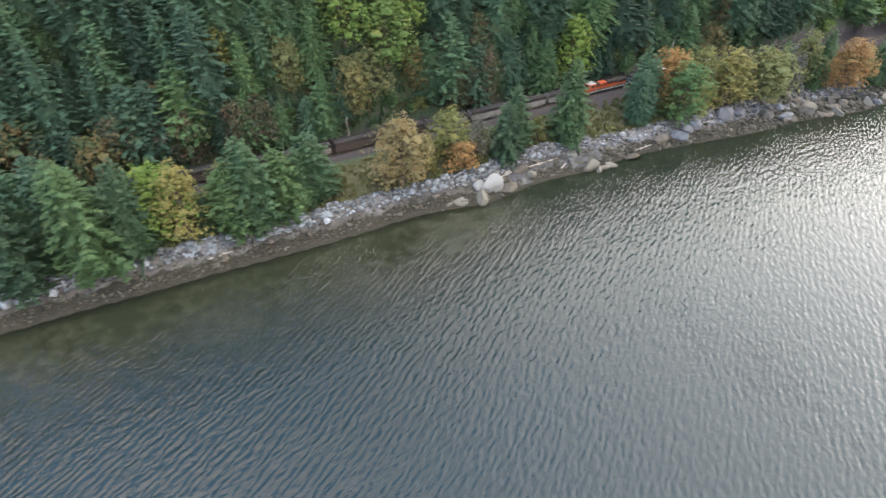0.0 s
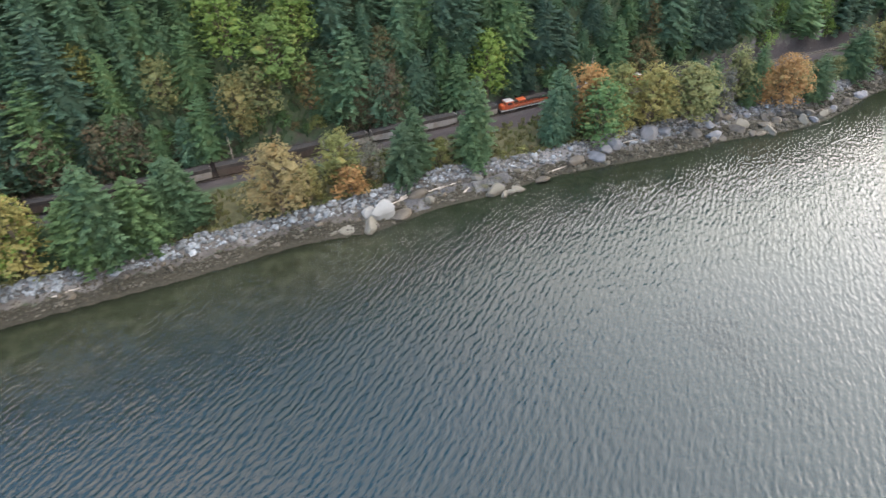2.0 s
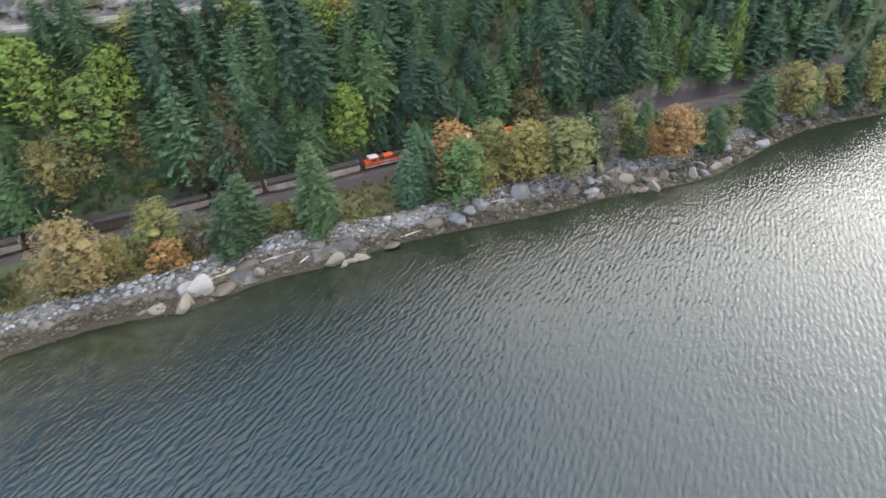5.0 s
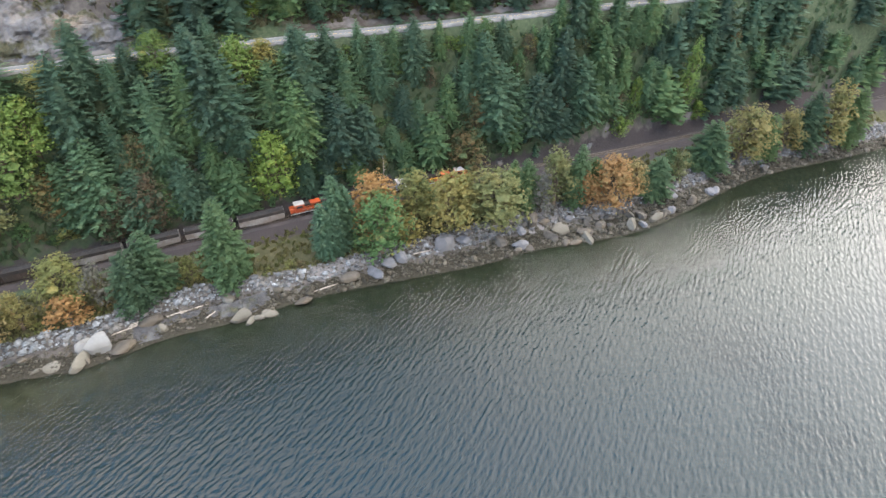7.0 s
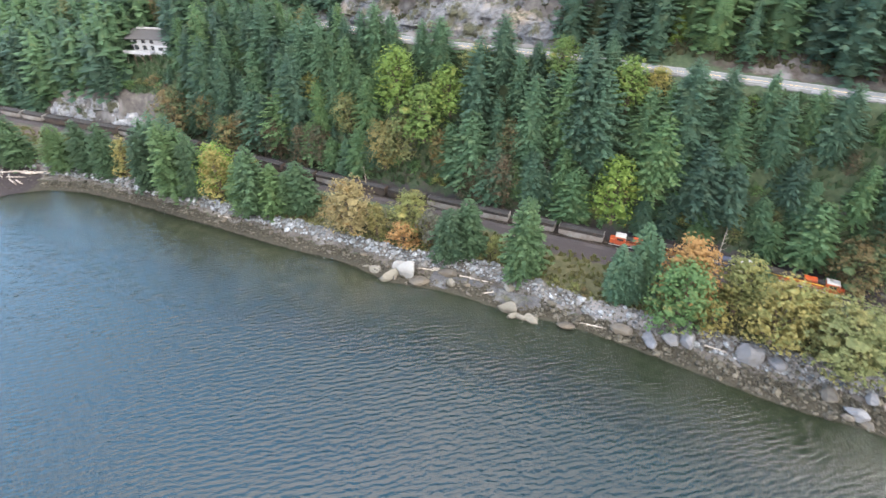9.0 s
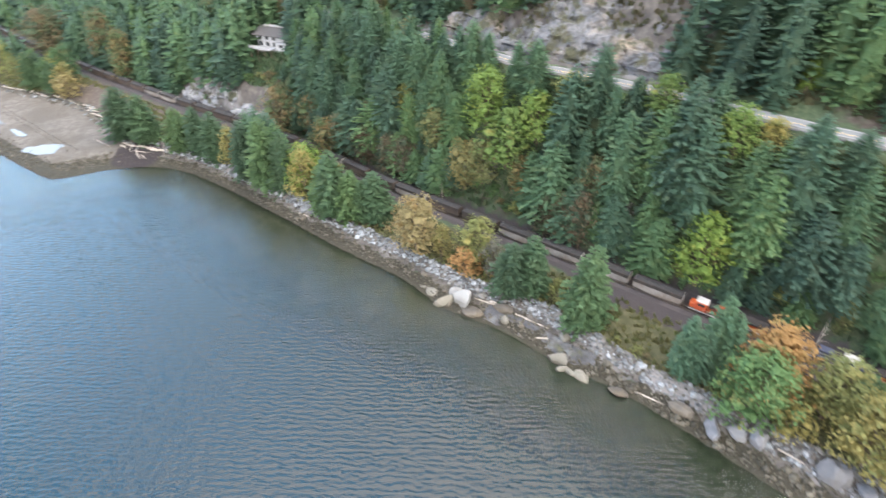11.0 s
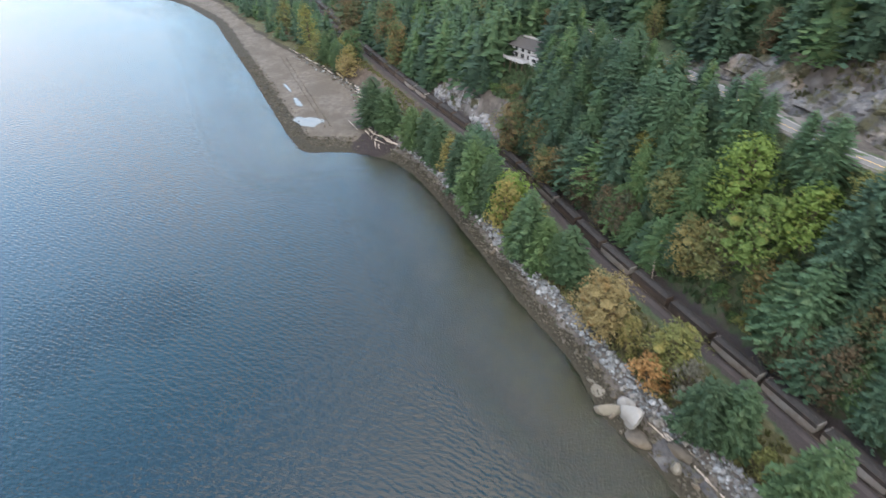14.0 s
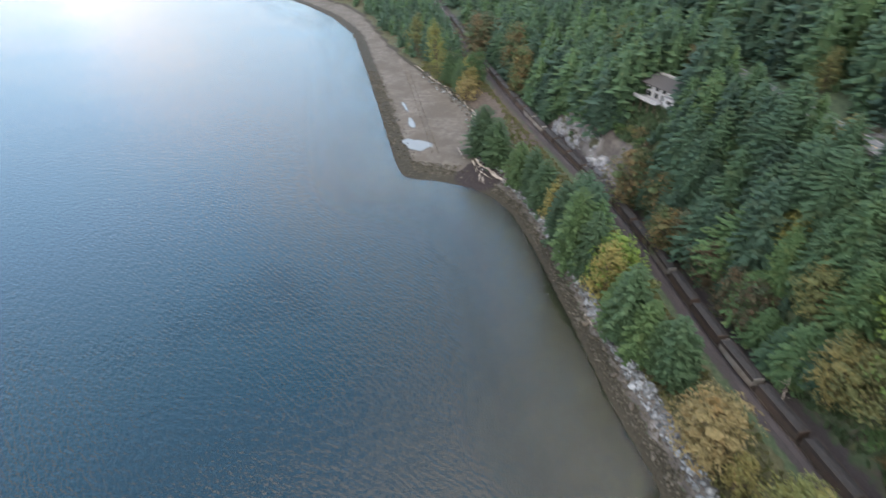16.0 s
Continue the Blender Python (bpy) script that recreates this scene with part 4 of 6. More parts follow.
plant("tan_leaf", "bush", -250.6, 1.8, 15.0, 1.05)
plant("olive_leaf", "round", -15.5, 193.7, 9.8, 1.78)
plant("rust_leaf", "slim", -141.4, 133.9, 17.4, 1.70)
plant("olive_leaf", "round", -71.7, 154.4, 16.7, 1.04)
plant("olive_leaf", "round", -30.1, 168.4, 19.0, 1.2)
plant("lime_leaf", "round", -20.0, 183.5, 19.0, 1.2)
plant("rust_leaf", "round", 0.7, 182.3, 18.1, 0.94)
plant("rust_leaf", "round", -8.7, 182.9, 16.0, 0.97)
plant("rust_leaf", "slim", 98.4, 235.3, 16.1, 1.25)
plant("rust_leaf", "slim", 105.3, 242.4, 16.3, 1.25)
plant("lime_leaf", "bush", 164.0, 266.4, 8.5, 1.09)
plant("lime_leaf", "slim", 192.0, 281.2, 31.7, 0.61)
plant("lime_leaf", "slim", 200.0, 284.2, 8.4, 1.92)
plant("rust_leaf", "round", 7.6, 186.0, 21.9, 0.70)
plant("rust_leaf", "round", -94.9, 131.7, 19.8, 1.19)
plant("rust_leaf", "round", -60.8, 148.3, 17.5, 0.94)
plant("rust_leaf", "round", -117.5, 123.3, 18.2, 1.17)
plant("rust_leaf", "round", -80.4, 138.8, 17.5, 1.09)
plant("olive_leaf", "round", -53.6, 159.5, 17.7, 0.94)
plant("rust_leaf", "round", 103.1, 236.1, 18.2, 1.14)
plant("rust_leaf", "round", -88.4, 142.4, 13.6, 1.23)
plant("olive_leaf", "round", -231.8, 95.2, 23.0, 1.48)
plant("olive_leaf", "slim", -307.8, -41.5, 35.5, 0.83)
plant("olive_leaf", "slim", -349.4, -76.0, 31.4, 1.06)
plant("yellow_leaf", "bush", -259.4, -0.1, 18.1, 0.81)
plant("rust_leaf", "round", -328.1, -14.3, 31.2, 0.85)


def free(x, y, gap):
    return all((x - a) ** 2 + (y - b) ** 2 > (gap + r * 0.75) ** 2 for a, b, r in planted)


# the dense fir wood on the slope, above the road, and along the far shore
WOOD = []
tries = np.random.default_rng(7).uniform((-330, -60), (330, 420), (160000, 2))
tz, t_rock, _, _, _, t_dv, t_dt, t_dr = land(tries[:, 0], tries[:, 1])
cells = {}
for (x, y), z, rk, dv, dt, dr in zip(tries, tz, t_rock, t_dv, t_dt, t_dr):
    if dt < 6.6 or z > 340 or -7.0 < dr < 9 or (dr > 0 and rk > 0.46) or (dr > 0 and rk > 0.25 and (x * 7.3 + y * 3.1) % 1.0 < 0.72) or (dt < 14 and rk > 0.5 and x < 60) or (dt < 9 and rk > 0.5):
        continue
    if math.hypot(x + 171, y - 116) < 13 or (abs(x + 160 - 0.6 * (y - 100)) < 7 and 92 < y < 116):
        continue
    gap = 4.8 if dt < 11 else 5.5 if dr < 0 else 8.4 if dr < 62 else 21.0
    if x < -240 or x > 240:
        gap += 1.5
    cx, cy = int(x // 22), int(y // 22)
    near = [p for i in (-1, 0, 1) for j in (-1, 0, 1) for p in cells.get((cx + i, cy + j), ())]
    if any((x - a) ** 2 + (y - b) ** 2 < gap * gap for a, b in near) or not free(x, y, 0.8):
        continue
    cells.setdefault((cx, cy), []).append((x, y))
    WOOD.append((x, y, dt, dr))
def mesh_arrays(me):
    co = np.zeros(len(me.vertices) * 3)
    me.vertices.foreach_get("co", co)
    return co.reshape(-1, 3), np.array([p.vertices[:] for p in me.polygons])


CROWN_NP = [mesh_arrays(c) for _, c in FIR_SHAPES]
far_shapes = [conifer_meshes(131 + i, 24, w, 16, 9, 0.02, 1.35, 2) for i, w in enumerate([5.6, 6.2, 5.0])]
FAR_NP = [mesh_arrays(c) for _, c in far_shapes]
MID_NP = [mesh_arrays(conifer_meshes(141 + i, 24, w, 24, 12, 0.02, 1.15, 3)[1]) for i, w in enumerate([5.4, 6.0, 4.8])]
TRUNK_NP = [mesh_arrays(build_stem(24)) for _ in range(1)]


def wood(name, spots, shapes, label, stems=True):
    """Many firs as one object: their crowns and their stems."""
    e = tagged(empty(name), label, "wood", kind="stuff")
    for part_name, source, material in (("crowns", shapes, M["fir_many"]), ("stems", TRUNK_NP, M["bark"]))[: 2 if stems else 1]:
        vs, fs, n = [], [], 0
        for i, (x, y, z, h, w, a, _) in enumerate(spots):
            co, fa = source[i % len(source)]
            c, q, k = math.cos(a) * w * h / 24, math.sin(a) * w * h / 24, h / 24
            vs.append(np.stack([x + co[:, 0] * c - co[:, 1] * q, y + co[:, 0] * q + co[:, 1] * c, z + co[:, 2] * k], 1))
            fs.append(fa + n)
            n += len(co)
        verts, tris = np.vstack(vs), np.vstack(fs).astype(np.int32)
        me = bpy.data.meshes.new(part_name)
        me.vertices.add(len(verts))
        me.vertices.foreach_set("co", verts.ravel())
        size = tris.shape[1]
        me.loops.add(tris.size)
        me.loops.foreach_set("vertex_index", tris.ravel())
        me.polygons.add(len(tris))
        me.polygons.foreach_set("loop_start", np.arange(0, tris.size, size, dtype=np.int32))
        shade = np.repeat(np.random.default_rng(len(spots)).uniform(0, 1, len(spots)), [len(v) for v in vs]).astype(np.float32)
        me.update()
        me.attributes.new("shade", "FLOAT", "POINT").data.foreach_set("value", shade)
        me.materials.append(material)
        ob = tagged(new(part_name, me), kind="stuff")
        ob.parent = e
    return e


for x, y, tx, ty, _ in along(TRACK_L, 3.4, -135, 215):
    o = rng.uniform(7.5, 12.5)
    px, py = x - ty * o, y + tx * o
    leaf = rng.choice(["green_leaf", "rust_leaf", "olive_leaf", "green_leaf", "green_leaf", "green_leaf", "bare_twig"])
    plant(leaf, "bush", px, py, rng.uniform(2.5, 6.0), 1.2)
for x, y, tx, ty, _ in along(TRACK_L, 4.5, -214, -138):
    for o, tall in ((rng.uniform(16, 19), rng.uniform(3, 6)), (rng.uniform(7.5, 12), rng.uniform(1.5, 3.2))):
        if rng.random() < (0.9 if o > 14 else 0.4):
            plant(rng.choice(["green_leaf", "olive_leaf", "rust_leaf", "green_leaf"]), "bush", x - ty * o, y + tx * o, tall, 1.2)
rest, count = [], 0
for x, y, dt, dr in WOOD:
    h = rng.uniform(18, 33) * (0.62 if dt < 9 else 0.85 if dt < 13 else 1.0) * (0.72 if -13 < dr < 0 else 1.0)
    w = rng.uniform(1.0, 1.35) * (1.4 if dt < 11 else 1.1)
    if -174 < x < -126 and 98 < y < 124:
        h = min(h, rng.uniform(5, 8))
    if rng.random() > 0.92:
        leaf = rng.choice(["rust_leaf", "olive_leaf", "green_leaf", "green_leaf", "lime_leaf"])
        stand(broad[leaf, "round", rng.randrange(3)], x, y, h * 0.62 / 16, rng.uniform(0, 360), 0.4, 0, 0.9)
    elif dr < -8 and dt < 26 and -110 < x < 130 and count < 230:
        count += 1
        stand(rng.choice(firs), x, y, h / 24, rng.uniform(0, 360), 0.4, rng.uniform(-2.5, 2.5), w)
    else:
        rest.append((x, y, land_z(x, y) - 0.4, h, w, rng.uniform(0, 6.28), dr))
fine = [r for r in rest if -150 < r[0] < 180 and r[6] < 0]
wood("fir_wood", fine, CROWN_NP, "dense dark green fir wood on the hillside")
low_shapes = [mesh_arrays(conifer_meshes(151 + i, 24, w, 9, 7, 0.02, 1.6, 2)[1]) for i, w in enumerate([9.0, 8.0])]
low_shapes_tall = [mesh_arrays(conifer_meshes(161 + i, 24, w, 8, 6, 0.02, 2.0, 2)[1]) for i, w in enumerate([5.4, 6.0])]
low = []
lx, ly = np.random.default_rng(17).uniform((-150, 60), (175, 330), (9000, 2)).T
lz, l_rock, _, _, _, _, l_dt, l_dr = land(lx, ly)
l_on = (l_dt > 6.2) & ((l_dr < -6.5) | ((l_dr > 10) & (l_dr < 70))) & (l_rock < 0.3) & (lz < 130) & (np.hypot(lx + 171, ly - 116) > 13)
for x, y, z in list(zip(lx[l_on], ly[l_on], lz[l_on]))[:260]:
    low.append((float(x), float(y), float(z) - 0.3, rng.uniform(3.5, 9.0), rng.uniform(0.8, 1.2), rng.uniform(0, 6.28), 0))
wood("fir_saplings", low, low_shapes, "dark green fir saplings between the tall firs", False)
far = [r for r in rest if not (-150 < r[0] < 180 and r[6] < 0) and r[6] < 62]
fr = np.random.default_rng(12).uniform((-760, -330), (-320, 260), (5200, 2))
fz, _, _, _, _, f_dv, f_dt, f_dr = land(fr[:, 0], fr[:, 1])
taken, distant = {}, [r for r in rest if r[6] >= 62]
for (x, y), z, dv, dt, dr in zip(fr, fz, f_dv, f_dt, f_dr):
    if z > 120 or dv < 5 or -9 < dt < 9 or -6 < dr < 7:
        continue
    if dt < 0 and rng.random() < 0.2:
        continue
    c = (int(x // 10), int(y // 10))
    if c in taken:
        continue
    taken[c] = 1
    distant.append((x, y, z - 0.4, rng.uniform(18, 30) * (0.7 if dt < 0 else 1), rng.uniform(0.95, 1.3), rng.uniform(0, 6.28), 0))
mid = [r for r in far if -125 < r[0] < 170 and r[6] < 44]
wood("roadside_fir_wood", mid, MID_NP, "dark green firs on the hillside above the road")
wood("upper_fir_wood", [r for r in far if not (-125 < r[0] < 170 and r[6] < 44)], FAR_NP, "dense fir wood on the upper hillside")
wood("distant_fir_wood", distant, low_shapes_tall, "dense fir wood on the hilltop and along the far shore", False)
for k in range(16):
    x = rng.uniform(-300, -262)
    y = float(np.interp(x, VEG_L[:, 0], VEG_L[:, 1])) + rng.uniform(7, 24)
    leaf, shape = rng.choice([("fir_young", "fir"), ("olive_leaf", "slim"), ("fir_young", "fir"), ("green_leaf", "slim")])
    plant(leaf, shape, x, y, rng.uniform(15, 23), 1.2)
# low shrubs along the top of the stone bank, and yellowing ones below the road
for x, y, tx, ty, _ in along(VEG_L, 3.2, -28, 190):
    if rng.random() < 0.62:
        o = rng.uniform(1.2, 4.5)
        plant(rng.choice(["orange_leaf", "olive_leaf", "rust_leaf", "olive_leaf", "green_leaf", "rust_leaf"]), "low", x - ty * o, y + tx * o, rng.uniform(1.4, 3.0), 1.1)
for x, y, tx, ty, _ in along(ROAD_L, 4.0, -30, 170):
    if rng.random() < 0.7:
        o = -rng.uniform(6.5, 10.0)
        plant(rng.choice(["lime_leaf", "yellow_leaf", "olive_leaf", "lime_leaf", "green_leaf"]), "low", x - ty * o, y + tx * o, rng.uniform(3.0, 5.5), 1.1)
for ob in firs + near_firs + shore_firs + list(broad.values()):
    gone(ob)


# ---- railway, road, cliff ----
def ribbon(name, line, step, x0, x1, section, material, z=None, parent=None, label=""):
    """A strip with a cross section of (offset to landward, height) drawn along a line."""
    verts, faces, n = [], [], len(section)
    pts = along(line, step, x0, x1)
    for x, y, tx, ty, zz in pts:
        for o, h in section:
            verts.append((x - ty * o, y + tx * o, (z if z is not None else zz) + h))
    for i in range(len(pts) - 1):
        for k in range(n - 1):
            a = i * n + k
            faces.append((a, a + n, a + n + 1, a + 1))
    return raw(name, verts, faces, material, parent, label)


railway = tagged(empty("railway_track"), "single railway track on grey ballast along the shore", "railway", kind="structure")
ribbon("ballast_bed", TRACK_L, 4, -700, 420, [(-3.2, -0.1), (-1.9, 0.42), (1.9, 0.42), (3.2, -0.1)], M["ballast"], RAIL_Z, railway)
for side in (-0.76, 0.76):
    ribbon("rail", TRACK_L, 4, -690, 410, [(side - 0.05, 0.5), (side - 0.05, 0.67), (side + 0.05, 0.67), (side + 0.05, 0.5)], M["steel"], RAIL_Z, railway)
tie_v, tie_f = [], []
for x, y, tx, ty, _ in along(TRACK_L, 0.62, -40, 230):
    b = len(tie_v)
    for o, q, h in ((-1.3, -0.12, 0.36), (1.3, -0.12, 0.36), (1.3, 0.12, 0.36), (-1.3, 0.12, 0.36), (-1.3, -0.12, 0.5), (1.3, -0.12, 0.5), (1.3, 0.12, 0.5), (-1.3, 0.12, 0.5)):
        tie_v.append((x - ty * o + tx * q, y + tx * o + ty * q, RAIL_Z + h))
    tie_f += [tuple(b + i for i in f) for f in ((4, 5, 6, 7), (0, 4, 7, 3), (1, 2, 6, 5), (0, 1, 5, 4), (3, 7, 6, 2))]
tagged(raw("sleepers", tie_v, tie_f, M["tie"], railway), kind="stuff")

road = tagged(empty("road"), "two-lane hillside road with pale barrier", "road", kind="structure")
ribbon("carriageway", ROAD_L, 3, -260, 300, [(-4.2, -0.3), (-4.0, 0.08), (0, 0.14), (4.0, 0.08), (5.5, -0.2)], M["asphalt"], None, road)
for o in (-3.4, 3.4):
    ribbon("edge_line", ROAD_L, 3, -250, 290, [(o - 0.1, 0.12), (o + 0.1, 0.12)], M["white_paint"], None, road)
ribbon("centre_line", ROAD_L, 3, -250, 290, [(-0.06, 0.155), (0.06, 0.155)], M["yellow_paint"], None, road)
seg_mesh = None
for x, y, tx, ty, zz in along(ROAD_L, 6.0, -130, 235):
    if seg_mesh is None:
        bm = box(0, 0, 0, 5.9, 0.5, 0.25, bevel=0.06)
        add_box(bm, 0, 0, 0.25, 5.9, 0.22, 0.5, bevel=0.05)
        ob = part("barrier_block", bm, M["barrier"], road)
        seg_mesh = ob.data
    else:
        ob = new("barrier_block", seg_mesh)
        ob.parent = road
    ob.matrix_basis = pose(x + ty * 3.95, y - tx * 3.95, zz + 0.04, 0, 0, math.degrees(math.atan2(ty, tx)))


def cliff_mat(name="fractured_cliff_rock", k=0.98, mossy=0.5, tan=0.56):
    """Fissured rock: grey with tan beds, and moss in its hollows."""
    m, nodes, links, bsdf = shader_mat(name)
    co = coord_of(nodes, "World")
    base = ramp_of(nodes, links, noise_of(nodes, links, co, 0.24, 7, 0.6), [(0.3, (0.032 * k, 0.035 * k, 0.042 * k)), (0.5, (0.072 * k, 0.077 * k, 0.087 * k)), (0.7, (0.135 * k, 0.143 * k, 0.15 * k))])
    warm = ramp_of(nodes, links, noise_of(nodes, links, co, 0.045, 4, 0.6), [(tan, (0, 0, 0)), (tan + 0.12, (1, 1, 1))])
    base = mix_of(nodes, links, warm, base, ramp_of(nodes, links, noise_of(nodes, links, co, 0.6, 6, 0.6), [(0.3, (0.08 * k, 0.066 * k, 0.05 * k)), (0.7, (0.2 * k, 0.172 * k, 0.135 * k))]))
    vo = nodes.new("ShaderNodeTexVoronoi")
    vo.feature = "DISTANCE_TO_EDGE"
    vo.inputs["Scale"].default_value = 0.2
    links.new(co, vo.inputs["Vector"])
    crack = ramp_of(nodes, links, vo.outputs["Distance"], [(0.0, (0.4,) * 3), (0.12, (1.0,) * 3)])
    base = mix_of(nodes, links, 0.55, base, crack, "MULTIPLY")
    moss = ramp_of(nodes, links, noise_of(nodes, links, co, 0.16, 5, 0.6), [(mossy, (0, 0, 0)), (mossy + 0.08, (1, 1, 1))])
    base = mix_of(nodes, links, moss, base, ramp_of(nodes, links, noise_of(nodes, links, co, 1.2, 5), [(0.3, (0.016, 0.022, 0.011)), (0.7, (0.045, 0.044, 0.024))]))
    links.new(base, bsdf.inputs["Base Color"])
    bsdf.inputs["Roughness"].default_value = 0.92
    b = nodes.new("ShaderNodeBump")
    b.inputs["Strength"].default_value, b.inputs["Distance"].default_value = 0.9, 0.8
    links.new(noise_of(nodes, links, co, 0.9, 8, 0.65), b.inputs["Height"])
    links.new(b.outputs["Normal"], bsdf.inputs["Normal"])
    return m


M["cliff_face"] = cliff_mat()
# wet ledge rock, darkened further: the shadow under its overhangs is in the colour
M["dark_ledge"] = cliff_mat("wet_shaded_ledge_rock", 0.5, 0.55, 0.58)
M["pale_cliff"] = cliff_mat("pale_fissured_rock", 1.75, 0.52, 0.85)


def cliff(name, line, x0, x1, foot, lean, high, z0, label, rows=26, step=1.1, jag=1.0, material="cliff_face"):
    """A broken rock face in ledges and blocks, standing landward of a line."""
    pts = along(line, step, x0, x1)
    verts, faces = [], []
    for i, (x, y, tx, ty, _) in enumerate(pts):
        f = i / (len(pts) - 1)
        end = min(1.0, 3.2 * f, 3.2 * (1 - f)) ** 0.7 if high > 10 else min(1.0, 7 * f, 7 * (1 - f)) ** 0.6
        up = high if high else float(np.interp(x, CLIFF_X, CLIFF_H)) * 1.05
        for k in range(rows):
            h = k / (rows - 1)
            o = foot + (lean if high else 0.78 * up) * h**1.15
            z = z0 - 0.6 + up * end * (0.85 + 0.3 * noise.noise(Vector((x * 0.05, 3, 1)))) * h
            p = Vector((x - ty * o, y + tx * o, z))
            q = noise.cell_vector(Vector((x * 0.16 + 0.4 * noise.noise(p * 0.3), z * 0.22, 2.0)))
            r = noise.cell_vector(Vector((x * 0.37, z * 0.5 + 0.3 * noise.noise(p * 0.5), 5.0)))
            push = (2.4 * q.x + 1.0 * r.x + 1.1 * noise.noise(p * 0.12) * 2 + 0.5 * noise.noise(p * 0.7)) * jag * (0.25 + 0.75 * min(1, 6 * h)) * (1 if k < rows - 1 else 0.2)
            verts.append((p.x + ty * push * 0.8 - 0.8 * ty, p.y - tx * push * 0.8 + 0.8 * tx, p.z + 0.5 * push * (0.3 + h) * min(1, 6 * h)))
    for i in range(len(pts) - 1):
        for k in range(rows - 1):
            a = i * rows + k
            faces.append((a, a + rows, a + rows + 1, a + 1))
    return tagged(raw(name, verts, faces, M[material]), label, "cliff", kind="structure")


cliff("road_cliff", ROAD_L, -106, 10, 7.0, 0, 0, 57.0, "tall fractured grey and tan rock cut above the road", 34, 1.0, 1.25)
cliff("railway_cliff", TRACK_L, -214, -140, 5.4, 6.5, 14.0, 7.2, "pale bare rock cut beside the railway", 26, 0.9, 1.1, "pale_cliff")
cliff("shore_ledge", SHORE_L, 11, 70, 0.6, 6.0, 2.7, 0.0, "low broken ledge of dark grey rock, its shade painted in, at the water's edge", 14, 0.7, 0.55, "dark_ledge")
cliff("railway_bank", TRACK_L, 84, 214, 5.2, 4.5, 6.0, 7.2, "low grey rock bank beside the railway", 12, 1.0, 0.7)


# ---- stones ----
def stone_mesh(name, seed, rough=0.35, flat=0.75, subdiv=1, cuts=3, deep=0.42, hard=0.85):
    """A broken stone about two units across: a ball pushed in and out, with flat faces knocked off."""
    r = random.Random(seed)
    bm = bmesh.new()
    bmesh.ops.create_icosphere(bm, subdivisions=subdiv, radius=1)
    planes = [(Vector((r.gauss(0, 1), r.gauss(0, 1), r.gauss(0.2, 1))).normalized(), r.uniform(deep, 0.88)) for _ in range(cuts)]
    off = Vector((r.uniform(0, 50), r.uniform(0, 50), r.uniform(0, 50)))
    sx, sy = r.uniform(0.85, 1.25), r.uniform(0.7, 1.05)
    for v in bm.verts:
        p = v.co * (1 + rough * noise.noise(v.co * 1.1 + off) + 0.3 * rough * noise.noise(v.co * 3.1 + off))
        for n, d in planes:
            over = p.dot(n) - d
            if over > 0:
                p = p - n * over * hard
        v.co = Vector((p.x * sx, p.y * sy, p.z * flat))
    me = bpy.data.meshes.new(name)
    bm.to_mesh(me)
    bm.free()
    return me


STONES = [stone_mesh("stone", 200 + i, 0.3, 0.7, 1, 7) for i in range(10)]
stone_np = []
for me in STONES:
    co = np.zeros(len(me.vertices) * 3)
    me.vertices.foreach_get("co", co)
    stone_np.append((co.reshape(-1, 3), np.array([p.vertices[:] for p in me.polygons])))


def heap(name, spots, material, label, parent=None):
    """Many stones as one mesh. spots: x, y, z, size, kind, turn."""
    vs, fs, n = [], [], 0
    for x, y, z, s, k, a in spots:
        co, fa = stone_np[k % len(stone_np)]
        c, q = math.cos(a), math.sin(a)
        vs.append(np.stack([x + s * (co[:, 0] * c - co[:, 1] * q), y + s * (co[:, 0] * q + co[:, 1] * c), z + s * co[:, 2]], 1))
        fs.append(fa + n)
        n += len(co)
    ob = raw(name, np.vstack(vs).tolist(), np.vstack(fs).tolist(), material, parent)
    return tagged(ob, label, "" if parent else "stones", kind="stuff")


srng = np.random.default_rng(21)
bx, by = srng.uniform(-300, 300, 1000000), srng.uniform(-100, 320, 1000000)
bz, _, _, _, b_ds, b_dv, b_dt, _ = land(bx, by)
b_u = np.clip(b_ds / np.maximum(b_ds - b_dv, 0.01), 0, 1)
on_beach = (b_ds > 0.2) & (b_dv < 1.2)
white, grey, cob = [], [], []
for x, y, z, u, ds, dv in zip(bx[on_beach], by[on_beach], bz[on_beach], b_u[on_beach], b_ds[on_beach], b_dv[on_beach]):
    s = min(1.5, 0.22 + srng.exponential(0.22))
    spot = (x, y, z + s * 0.2, s, int(srng.integers(10)), srng.uniform(0, 6.28))
    if math.hypot((x + 150) * 0.85, y - 42) < 13 and srng.random() < 0.9:
        continue
    if x < -158:
        if dv > -6 and srng.random() < (0.55 if x > -192 else 0.2):
            (white if x > -192 or srng.random() < 0.3 else cob).append(spot)
        elif ds < 11 and srng.random() < 0.34 * (1 - ds / 13):
            cob.append((*spot[:3], s * 0.8, *spot[4:]))
    elif x < 48:
        if u > 0.66 and srng.random() < 0.95:
            (white if x < -4 or srng.random() < 0.5 else grey).append(spot)
        elif u > 0.15 and srng.random() < 0.75:
            cob.append((*spot[:3], s * 0.6, *spot[4:]))
        elif srng.random() < 0.25:
            cob.append((*spot[:3], s * 0.5, *spot[4:]))
    else:
        if u > 0.58 and srng.random() < 0.8:
            (white if srng.random() < 0.25 else grey).append(spot)
        elif srng.random() < 0.4:
            cob.append((*spot[:3], s * 1.1, *spot[4:]))
riprap = tagged(empty("riprap_bank"), "bank of pale broken riprap stone above the beach", "stone bank", kind="structure")
